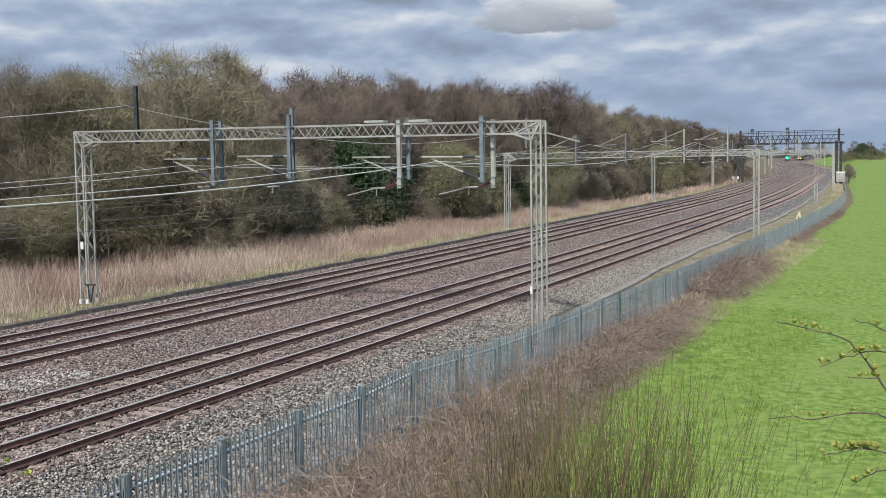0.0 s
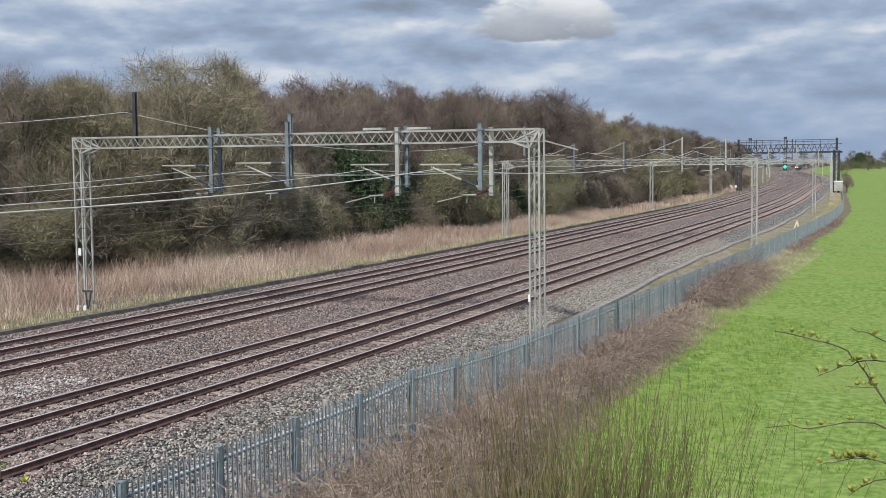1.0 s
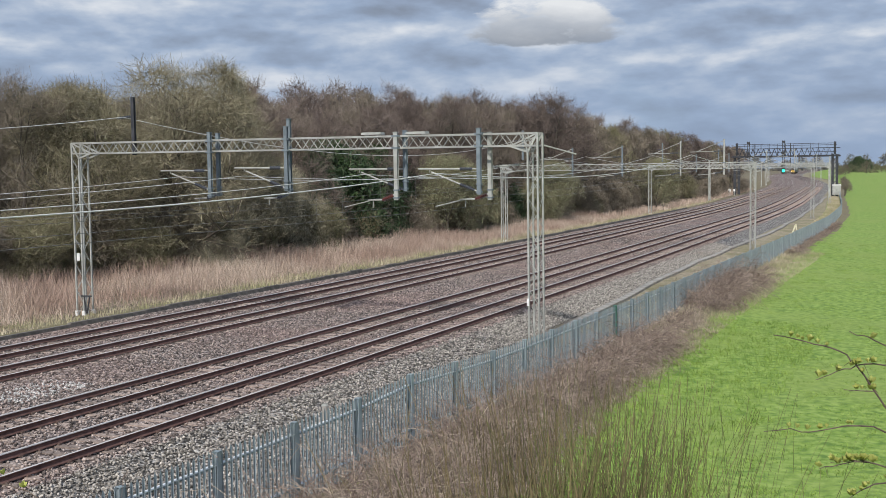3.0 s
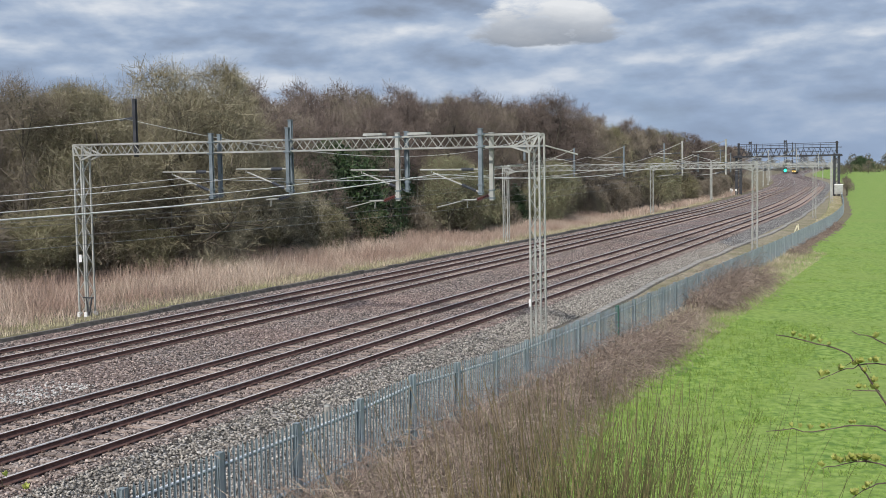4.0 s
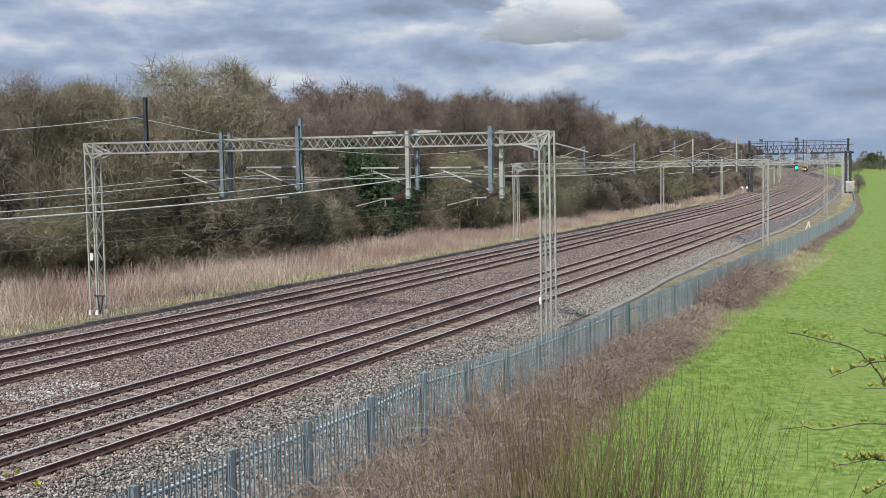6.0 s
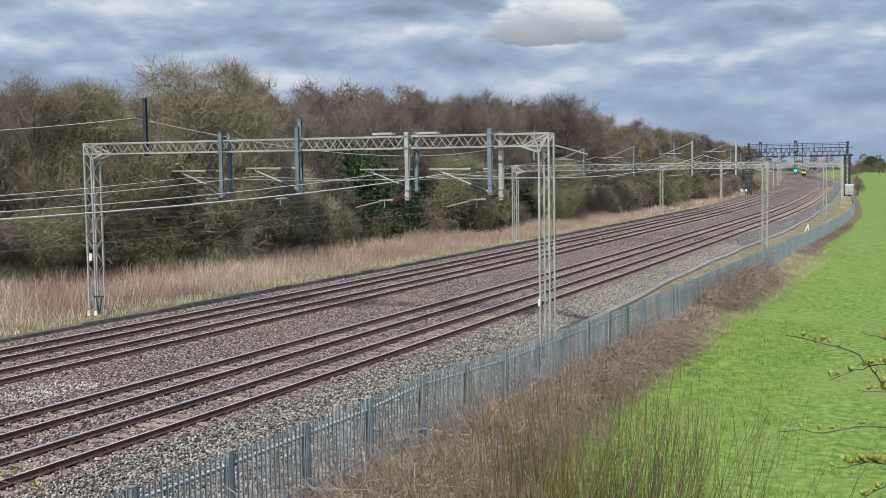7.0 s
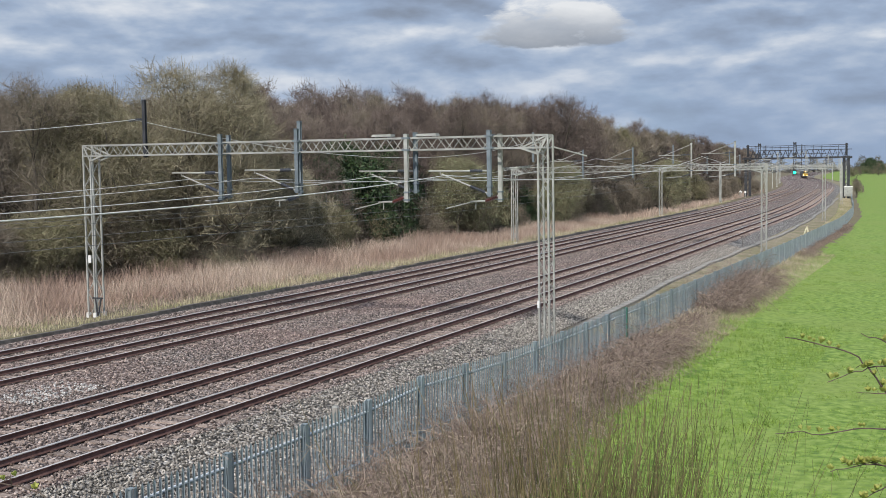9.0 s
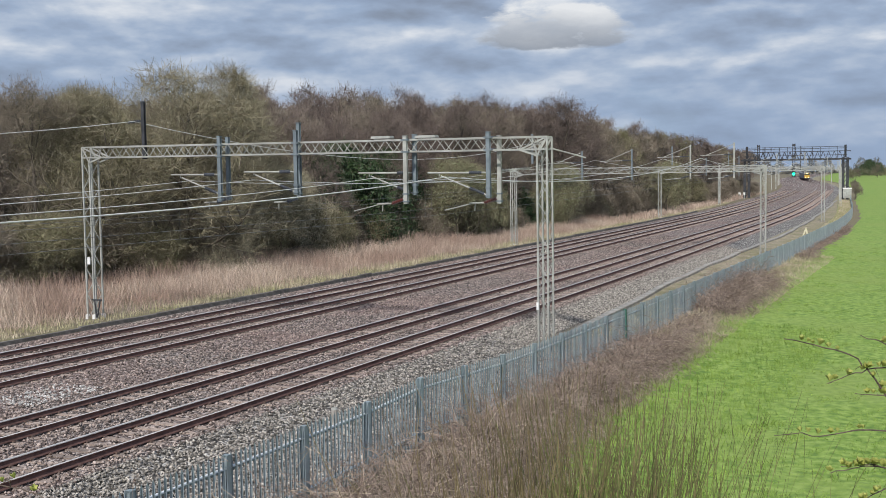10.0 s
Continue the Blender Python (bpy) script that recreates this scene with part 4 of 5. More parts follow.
def tree_meshes(seed, height, spread, upright, density, twig_mat, leaf_mat=None, leaves=0, leaf_size=0.09, low=0.2, width=1.0, ivy=False):
    thick, fine, tips = grow(seed, height, spread, upright, density, low=low)
    # long leaders are drawn in to a rounded crown, as tall as asked
    top = np.percentile([f[1][2] for f in fine], 98)
    wide = np.percentile([math.hypot(f[1][0], f[1][1]) for f in fine], 88)

    def drawn_in(p):
        q = np.array([p[0] / wide, p[1] / wide, (p[2] / top - 0.45) / 0.55 if p[2] > 0.45 * top else 0.0])
        k = np.linalg.norm(q)
        f = 1.0 if k < 0.75 else (0.75 + 0.36 * math.tanh((k - 0.75) / 0.48)) / k
        up_z = 0.45 * top + (p[2] - 0.45 * top) * f if p[2] > 0.45 * top else p[2]
        return np.array([p[0] * f, p[1] * f, up_z * height / top])

    thick = [(drawn_in(a), drawn_in(c), ra, rb) for a, c, ra, rb in thick]
    fine = [(drawn_in(a), drawn_in(a) + (c - a) if np.linalg.norm(c - a) < 1.1 else drawn_in(c), ra, rb) for a, c, ra, rb in fine]
    tips = [drawn_in(p) for p in tips]
    b = Build()
    for a, c, ra, rb in thick:
        b.tube(a, c, ra, rb, n=5 if ra > 0.06 else 3, caps=False)
    trunk = b.mesh("trunk", M_BARK, smooth=True)
    r = np.random.default_rng(seed + 100)
    base, tip = np.array([f[0] for f in fine]), np.array([f[1] for f in fine])
    w0, w1 = np.array([f[2] for f in fine]) * width, np.array([f[3] for f in fine]) * width
    v, q = strips(r, base, tip, w0, w1)
    mi = np.zeros(len(q), dtype=np.int32)
    mats = [twig_mat]
    if leaves:
        t = np.array(tips)[r.integers(0, len(tips), leaves)] + r.normal(size=(leaves, 3)) * 0.16
        if ivy:
            k = len(thick)
            pick = r.integers(0, k, leaves)
            t = np.array([thick[i][0] + (thick[i][1] - thick[i][0]) * r.random() for i in pick]) + r.normal(size=(leaves, 3)) * 0.42
            t[:, 2] = np.abs(t[:, 2])
        v2, q2 = strips(r, t, t + r.normal(size=t.shape) * leaf_size, leaf_size * r.uniform(0.35, 0.7, leaves), leaf_size * 0.25)
        q = np.concatenate([q, q2 + len(v)])
        v = np.concatenate([v, v2])
        mi = np.concatenate([mi, np.ones(len(q2), dtype=np.int32)])
        mats.append(leaf_mat)
    crown = fast_mesh("crown", v, q, mats, mi)
    return trunk, crown


TREE_KINDS = [
    # label, meshes
    ("leafless grey-brown oak with a wide twiggy crown", tree_meshes(11, 15, 0.95, 0.8, (14, 8, 7, 8), M_TWIG, low=0.12)),
    ("leafless tree with reddish-brown twigs", tree_meshes(12, 15, 0.8, 1.2, (14, 8, 7, 8), M_TWIG_RED, low=0.12)),
    ("bare tree flushed with yellow-green buds", tree_meshes(13, 15, 0.85, 1.0, (14, 8, 7, 7), M_TWIG_GREEN, M_BUD, 3600, 0.055)),
    ("leafless dark ash with upswept branches", tree_meshes(14, 15, 0.85, 1.0, (14, 8, 7, 8), M_TWIG_RED, low=0.12)),
    ("grey-brown leafless alder with a rounded crown", tree_meshes(15, 15, 0.9, 0.9, (14, 8, 7, 7), M_TWIG, low=0.12)),
    ("leafless trunk wrapped in dark green ivy", tree_meshes(16, 15, 0.6, 0.8, (10, 7, 6, 6), M_TWIG, M_IVY, 7000, 0.12, ivy=True)),
    ("broad domed tree with olive-brown branches and a dark trunk", tree_meshes(17, 15, 1.1, 0.75, (20, 9, 8, 9), M_TWIG_OLIVE, low=0.06)),
    ("low spreading tree with pale lichen on its twigs", tree_meshes(18, 9, 1.3, 0.5, (18, 8, 7, 8), M_LICHEN, low=0.04)),
]
FAR_KINDS = [
    ("leafless brown tree deep in the wood", tree_meshes(21, 15, 0.85, 1.0, (13, 7, 6, 5), M_TWIG_RED, width=1.6)),
    ("leafless grey-brown tree deep in the wood", tree_meshes(22, 15, 0.85, 1.0, (13, 7, 6, 5), M_TWIG, width=1.6)),
    ("budding tree deep in the wood", tree_meshes(23, 15, 0.9, 1.0, (13, 7, 6, 5), M_TWIG_GREEN, M_BUD, 1800, 0.09, width=1.6)),
]
SHRUB_KINDS = [
    ("tangled bare thicket of thin grey stems", tree_meshes(31, 6, 1.3, 0.5, (14, 8, 6, 6), M_TWIG, low=0.02)),
    ("rounded grey-green sallow bush with catkins", tree_meshes(32, 7, 1.2, 0.7, (15, 8, 5, 6), M_TWIG_GREEN, M_SALLOW, 15000, 0.05, low=0.02)),
    ("bare shrub speckled with fresh green buds", tree_meshes(33, 6, 1.2, 0.6, (14, 8, 6, 6), M_TWIG_GREEN, M_BUD, 4200, 0.045, low=0.02)),
    ("dark evergreen holly thicket", tree_meshes(34, 7, 0.9, 0.7, (14, 7, 5, 4), M_TWIG, M_IVY, 15000, 0.12, low=0.02)),
]


def plant(name, kind, s, o, scale, spin, group, category):
    label, (trunk, crown) = kind
    z = float(ground_z(s, o))
    t = empty(name, at(s, o, z - 0.1, spin) @ Matrix.Diagonal((scale[0], scale[0], scale[1], 1)))
    part("trunk", trunk, None, t)
    part("crown", crown, None, t)
    return tagged(t, label, category, group=group)


trng = np.random.default_rng(77)


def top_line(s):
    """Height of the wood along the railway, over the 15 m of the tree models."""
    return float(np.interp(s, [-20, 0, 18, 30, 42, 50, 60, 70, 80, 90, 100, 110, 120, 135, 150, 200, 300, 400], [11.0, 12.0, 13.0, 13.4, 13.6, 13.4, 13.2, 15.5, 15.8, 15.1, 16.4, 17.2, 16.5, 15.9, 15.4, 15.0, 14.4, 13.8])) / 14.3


s = -38.0
while s < 430:
    near = s < 110
    gap = (4.6 if near else 6.8)
    for row in range(5 if near else 3):
        o = wood_o(s) - 2.5 - row * (5.5 if near else 6.5) + trng.normal() * 1.2
        ss = s + trng.normal() * 1.2
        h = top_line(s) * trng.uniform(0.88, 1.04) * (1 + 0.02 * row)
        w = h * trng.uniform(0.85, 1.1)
        if near and row < 2:
            k = trng.choice([0, 2, 3, 1, 4, 5], p=[0.32, 0.30, 0.06, 0.06, 0.24, 0.02] if s < 40 else [0.16, 0.03, 0.28, 0.33, 0.18, 0.02])
            plant("tree", TREE_KINDS[k], ss, o, (w, h), trng.uniform(0, 360), "trees of the wood", "tree")
        else:
            k = trng.choice(3, p=[0.08, 0.37, 0.55] if s < 45 else [0.64, 0.31, 0.05])
            plant("tree", FAR_KINDS[k], ss, o, (w, h), trng.uniform(0, 360), "trees of the wood", "tree")
    s += gap * trng.uniform(0.8, 1.2)
s = -38.0
while s < 300:
    o = wood_o(s) + trng.uniform(-1.5, 2.0)
    k = trng.choice(4, p=[0.60, 0.06, 0.30, 0.04] if s < 55 else [0.82, 0.05, 0.12, 0.01])
    sc = trng.uniform(0.55, 1.05)
    plant("bush", SHRUB_KINDS[k], s, o, (sc * 1.15, sc), trng.uniform(0, 360), "understorey bushes", "bush")
    s += trng.uniform(2.0, 4.0) if s < 120 else trng.uniform(4, 8)
# standing out: the big lichen-grey tree, the evergreens and the rounded sallows
plant("tree", TREE_KINDS[6], 26, -51.5, (1.4, 1.06), 40, "trees of the wood", "tree")
plant("tree", TREE_KINDS[6], 31.5, -53, (1.25, 0.98), 160, "trees of the wood", "tree")
plant("tree", TREE_KINDS[6], 21.5, -54, (1.15, 0.94), 275, "trees of the wood", "tree")
plant("tree", TREE_KINDS[7], 34, -48.5, (0.95, 0.95), 110, "trees of the wood", "tree")
plant("tree", TREE_KINDS[7], 38.5, -48.8, (0.85, 0.85), 250, "trees of the wood", "tree")
plant("tree", TREE_KINDS[7], 27, -48.8, (0.8, 0.75), 320, "trees of the wood", "tree")
plant("tree", TREE_KINDS[2], 20, -52.5, (0.95, 0.80), 200, "trees of the wood", "tree")
plant("tree", TREE_KINDS[5], 57, -50.5, (0.8, 0.75), 20, "trees of the wood", "tree")
plant("tree", TREE_KINDS[5], 51, -51.5, (0.8, 0.72), 140, "trees of the wood", "tree")
# evergreens, with more added whose dark leaves stand for the gap's deep shade
for ss, o, a, h in ((46, -51, 1.0, 1.15), (49, -50.5, 1.2, 1.45), (52, -49.5, 1.0, 1.0), (53, -51, 1.1, 1.3), (56, -50, 1.0, 1.4), (59, -49, 0.9, 1.1), (61, -51, 1.1, 1.4)):
    plant("bush", SHRUB_KINDS[3], ss, o, (a, h), ss * 40, "understorey bushes", "bush")
for ss, o, k, a, h in ((8, -55, 0, 1.2, 0.9), (13, -54, 2, 1.2, 0.8), (18, -53.5, 0, 1.3, 0.9), (21, -52, 2, 1.2, 0.7), (26, -51, 0, 1.35, 0.85), (31, -50, 2, 1.3, 0.9), (41, -49, 2, 1.3, 0.8), (3, -56, 1, 1.2, 1.0), (-6, -56, 1, 1.2, 1.0), (-2, -55, 2, 1.2, 0.9)):
    plant("bush", SHRUB_KINDS[k], ss, o, (a, h), ss * 53, "understorey bushes", "bush")
for ss, o, a, h in ((63, -45, 1.35, 1.3), (69, -45.5, 1.2, 1.15), (92, -42, 1.1, 1.2), (150, -41, 1.3, 1.3)):
    plant("bush", SHRUB_KINDS[1], ss, o, (a, h), ss * 40, "understorey bushes", "bush")
for ss, o, a, h in ((205, -38.5, 1.0, 0.8), (222, -38.5, 1.1, 0.85), (262, -37.5, 0.9, 0.6), (275, -37.8, 1.0, 0.7)):
    plant("bush", SHRUB_KINDS[0], ss, o, (a, h), ss * 40, "understorey bushes", "bush")

# ---- reeds, rough grass ----


def blades(name, count, s_rng, o_fn, h_fn, material, label, category, w=0.012, lean=0.18, seed=1, power=1.0):
    r = np.random.default_rng(seed)
    s = s_rng[0] + (s_rng[1] - s_rng[0]) * r.random(count) ** power
    lo, hi = o_fn(s)
    o = lo + (hi - lo) * r.random(count)
    hgt = np.asarray(h_fn(s, o, r))
    ok = hgt > 0.03
    s, o, hgt = s[ok], o[ok], hgt[ok]
    base = line(s, o, ground_z(s, o) - 0.03)
    tip = base + np.stack([r.normal(size=len(s)) * lean * hgt, r.normal(size=len(s)) * lean * hgt, hgt], -1)
    v, q = strips(r, base, tip, w, w * 0.35)
    return tagged(new(name, fast_mesh(name, v, q, material)), label, category, kind="stuff")


def patch(s, o, k):
    return np.array([noise.noise(Vector((a * k, b * k, 1.7))) for a, b in zip(s, o)])


blades("dry_reeds", 90000, (-45, 110), lambda s: (wood_o(s) + 0.5, np.full(len(s), -37.6)), lambda s, o, r: (1.15 + 0.8 * patch(s, o, 0.15)) * r.uniform(0.4, 1.2, len(s)) * np.interp(o, [-50, -41, -37.6], [1.0, 0.95, 0.45]),
       M_REED, "thick stand of dry buff and russet reeds", "reeds", w=0.0115, lean=0.34, seed=3, power=1.3)
blades("dry_reeds", 9000, (110, 300), lambda s: (wood_o(s) + 0.5, np.full(len(s), -36.8)), lambda s, o, r: r.uniform(0.3, 0.9, len(s)), M_REED, "thinner dry grass at the foot of the wood", "reeds", w=0.035, seed=4)
blades("edge_grass", 26000, (-45, 200), lambda s: (np.full(len(s), -38.6), np.full(len(s), -35.75)), lambda s, o, r: r.uniform(0.1, 0.42, len(s)) * (0.8 + patch(s, o, 0.5)), M_STRAW, "pale straw and green grass along the edging wall", "grass", w=0.016, seed=6, power=1.5)
blades("cess_grass", 36000, (5, 240), lambda s: (fence_o(s) - 2.4, fence_o(s) - 0.1), lambda s, o, r: r.uniform(0.08, 0.35, len(s)) * (patch(s, o, 0.35) > -0.3), M_STRAW, "dry yellow grass between trough and fence", "grass", w=0.018, seed=7)
blades("pasture_grass_blades", 220000, (-32, 75), lambda s: (fence_o(s) + 0.8, fence_o(s) + 0.8 + np.interp(s, [-32, 75], [22, 34])), lambda s, o, r: r.uniform(0.03, 0.065, len(s)) * np.clip(1 + 1.8 * patch(s, o, 1.3), 0.4, 2.2), M_BLADE, "short green pasture grass", "grass", w=0.014, lean=0.6, seed=8, power=1.6)
blades("rough_margin_grass", 16000, (-30, 60), lambda s: (fence_o(s) + 0.1, fence_o(s) + 3.0), lambda s, o, r: r.uniform(0.15, 0.6, len(s)) * np.interp(o - fence_o(s), [0, 3.0], [1, 0.3]), M_STRAW, "straggling dead grass beside the fence", "grass", w=0.014, lean=0.4, seed=9)

blades("rough_margin_grass", 16000, (-27, 12), lambda s: (fence_o(s) + 0.8, fence_o(s) + 3.0), lambda s, o, r: r.uniform(0.1, 0.42, len(s)) * np.interp(o - fence_o(s), [1.2, 3.0], [1, 0.25]), M_BRAMBLE, "straggling dead grass beside the brambles", "grass", w=0.012, lean=0.5, seed=10)
blades("rough_margin_grass", 14000, (-27, 14), lambda s: (fence_o(s) + 1.8, fence_o(s) + 7.5), lambda s, o, r: r.uniform(0.06, 0.2, len(s)), M_BLADE, "longer green grass at the field margin", "grass", w=0.012, lean=0.5, seed=11)


# ---- brambles and willow stems near the camera ----
def bramble(name, seed, s0, s1, o0, o1, top, canes, width, label, material=M_BRAMBLE):
    """Arching dead canes with short side shoots, as one tangle."""
    r = np.random.default_rng(seed)
    B, T, W = [], [], []
    for _ in range(canes):
        s, u = r.uniform(s0, s1), r.random()
        o = o0(s) + (o1(s) - o0(s)) * u
        p = line(s, o, float(ground_z(s, o)))
        a = r.uniform(0, 6.283)
        d = np.array([math.cos(a) * 0.6, math.sin(a) * 0.6, r.uniform(0.7, 1.4)])
        ln = top * r.uniform(0.9, 1.7) * (0.55 + 0.6 * math.sin(math.pi * min(1, max(0.12, u))))
        n = 7
        for i in range(n):
            d = d + np.array([0, 0, -0.30]) + r.normal(size=3) * 0.14
            d /= np.linalg.norm(d)
            q = p + d * ln / n
            B.append(p), T.append(q), W.append(width * (1 - 0.09 * i))
            if r.random() < 0.75:
                e = q + (r.normal(size=3) * 0.7 + d * 0.6) * ln * 0.12
                B.append(q), T.append(e), W.append(width * 0.55)
            p = q
    v, q = strips(r, np.array(B), np.array(T), np.array(W), np.array(W) * 0.85)
    v2, q2 = strips(np.random.default_rng(seed + 1), np.array(B), np.array(T), np.array(W), np.array(W) * 0.85)
    return tagged(new(name, fast_mesh(name, np.concatenate([v, v2]), np.concatenate([q, q2 + len(v)]), material)), label, "bramble", group="bramble thickets", kind="stuff")


bramble("bramble_thicket", 41, -30, -14, lambda s: fence_o(s) + 0.35, lambda s: fence_o(s) + np.interp(s, [-30, -20, -14], [5.0, 4.0, 2.9]), 1.75, 2600, 0.0085, "dead brown bramble canes tangled beside the fence")
bramble("bramble_thicket", 42, -16, 4, lambda s: fence_o(s) + 0.35, lambda s: fence_o(s) + 2.3, 1.5, 2500, 0.0095, "dead brown bramble canes tangled beside the fence")
bramble("bramble_thicket", 43, 3, 14, lambda s: fence_o(s) + 0.2, lambda s: fence_o(s) + 1.7, 0.75, 800, 0.010, "low dead bramble canes beside the fence")
bramble("bramble_thicket", 44, 15.5, 33, lambda s: fence_o(s) - 0.4, lambda s: fence_o(s) + 1.9, 1.85, 1900, 0.012, "brown bramble mound climbing over the fence")
bramble("bramble_thicket", 45, 54, 62, lambda s: fence_o(s) + 0.1, lambda s: fence_o(s) + 1.3, 0.8, 300, 0.016, "small brown bramble clump at the fence")
bramble("bramble_thicket", 46, 66, 110, lambda s: fence_o(s) + 0.1, lambda s: fence_o(s) + 0.9, 0.6, 600, 0.018, "low brown bramble fringe at the fence")


def stems(name, seed, count, centre, spread, z_top, material, label, w=0.006, fan=0.10):
    r = np.random.default_rng(seed)
    B, T, W = [], [], []
    for _ in range(count):
        x, y = centre[0] + r.normal() * spread[0], centre[1] + r.normal() * spread[1]
        p = np.array([x, y, centre[2]])
        ln = (z_top - centre[2]) * r.uniform(0.55, 1.08)
        d = np.array([(x - centre[0]) / spread[0] * fan + r.normal() * 0.12, r.normal() * 0.12, 1.0])
        for i in range(5):
            d = d + r.normal(size=3) * 0.055
            q = p + d / np.linalg.norm(d) * ln / 5
            B.append(p), T.append(q), W.append(w * (1 - 0.15 * i))
            p = q
    v, q = strips(r, np.array(B), np.array(T), np.array(W), np.array(W) * 0.85)
    return tagged(new(name, fast_mesh(name, v, q, material)), label, "willow", group="willow stems", kind="stuff")


# ---- hedges and trees across the fields ----
def hedge(name, pts, h, material, label, per_m=14, blob=0.5, seed=3):
    r = np.random.default_rng(seed)
    B = []
    for (x0, y0, z0), (x1, y1, z1) in zip(pts[:-1], pts[1:]):
        L = math.hypot(x1 - x0, y1 - y0)
        n = int(L * per_m)
        u = r.random(n)
        hh = h * r.random(n) ** 0.8 * (0.75 + 0.35 * np.sin(u * L * 0.35) + 0.2 * np.sin(u * L * 0.11 + 1))
        B.append(np.stack([x0 + (x1 - x0) * u + r.normal(size=n) * 0.8, y0 + (y1 - y0) * u + r.normal(size=n) * 0.8, z0 + (z1 - z0) * u + hh], -1))
    B = np.concatenate(B)
    v, q = strips(r, B, B + r.normal(size=B.shape) * blob, blob * 0.35, blob * 0.2)
    return tagged(new(name, fast_mesh(name, v, q, material)), label, "hedge", kind="stuff")

# osier stems on the bank below the camera
stems("willow_clump", 51, 560, (-4.5, 13.2, 1.0), (0.85, 0.8), 3.85, M_OSIER, "upright brown osier stems in a dense clump", 0.0085)
stems("willow_clump", 52, 430, (-3.6, 13.5, 1.0), (0.62, 0.8), 3.75, M_OSIER_TIP, "upright olive-green osier stems", 0.0075)
stems("willow_clump", 53, 55, (-2.3, 14.0, 1.2), (0.8, 0.6), 3.6, M_OSIER_TIP, "a few thin scattered osier stems", 0.0075)
bramble("bramble_thicket", 47, -29, -17, lambda s: fence_o(s) + 0.8, lambda s: fence_o(s) + 3.6, 1.9, 330, 0.009, "pale arching bramble canes standing out of the thicket", M_CANE)
bramble("bramble_thicket", 48, -18, 12, lambda s: fence_o(s) + 0.5, lambda s: fence_o(s) + 1.9, 1.35, 300, 0.009, "pale arching bramble canes standing out of the thicket", M_CANE)

# ---- hawthorn sprays beside the camera ----


def leaf_mesh():
    b = Build()
    for k in range(5):
        a = k * 1.257
        d = Vector((math.cos(a) * (0.6 + 0.4 * (k % 2)), math.sin(a) * (0.6 + 0.4 * (k % 2)), 1.3)).normalized()
        side = d.cross(Vector((0, 0, 1))).normalized()
        up_ = side.cross(d)
        m1, tip = d * 0.011, d * 0.021
        b.add([Vector((0, 0, 0)), m1 + side * 0.008 + up_ * 0.003, tip, m1 - side * 0.008 + up_ * 0.003, m1 + up_ * -0.001], [(0, 4, 1), (1, 4, 2), (2, 4, 3), (3, 4, 0)])
    return b.mesh("leaf", M_HAWLEAF, smooth=True)


LEAF_ME = leaf_mesh()


def spray(name, limbs, label, seed):
    r = np.random.default_rng(seed)
    root = Vector(limbs[0][0][-1])
    t = tagged(empty(name, Matrix.Translation(root)), label, "hawthorn", group="hawthorn sprays")
    for pts, r0, leaves in limbs:
        b = Build()
        n = len(pts)
        for i in range(n - 1):
            ra, rb = 0.72 * r0 * (0.4 + 0.6 * i / (n - 1)), 0.72 * r0 * (0.4 + 0.6 * (i + 1) / (n - 1))
            a, c = Vector(pts[i]) - root, Vector(pts[i + 1]) - root
            mid = a.lerp(c, 0.5) + Vector(r.normal(size=3) * 0.003)
            b.tube(a, mid, ra, (ra + rb) / 2, n=6)
            b.tube(mid, c, (ra + rb) / 2, rb, n=6)
            if r.random() < 0.7:
                q = mid + Vector(r.normal(size=3) * 0.018)
                b.tube(mid, q, ra * 0.7, ra * 0.25, n=4)
        tw = part("twig", b, M_HAWBARK, t)
        for k in range(leaves):
            i = int(r.integers(0, n - 1))
            p = Vector(pts[i]).lerp(Vector(pts[i + 1]), float(r.random())) - root + Vector((0, 0, 0.006))
            lf = part("leaf", LEAF_ME, None, tw)
            e = Euler((r.uniform(-0.6, 0.6), r.uniform(-0.6, 0.6), r.uniform(0, 6)))
            lf.matrix_basis = Matrix.LocRotScale(p, e, Vector((1, 1, 1)) * r.uniform(0.8, 1.5))
    return t


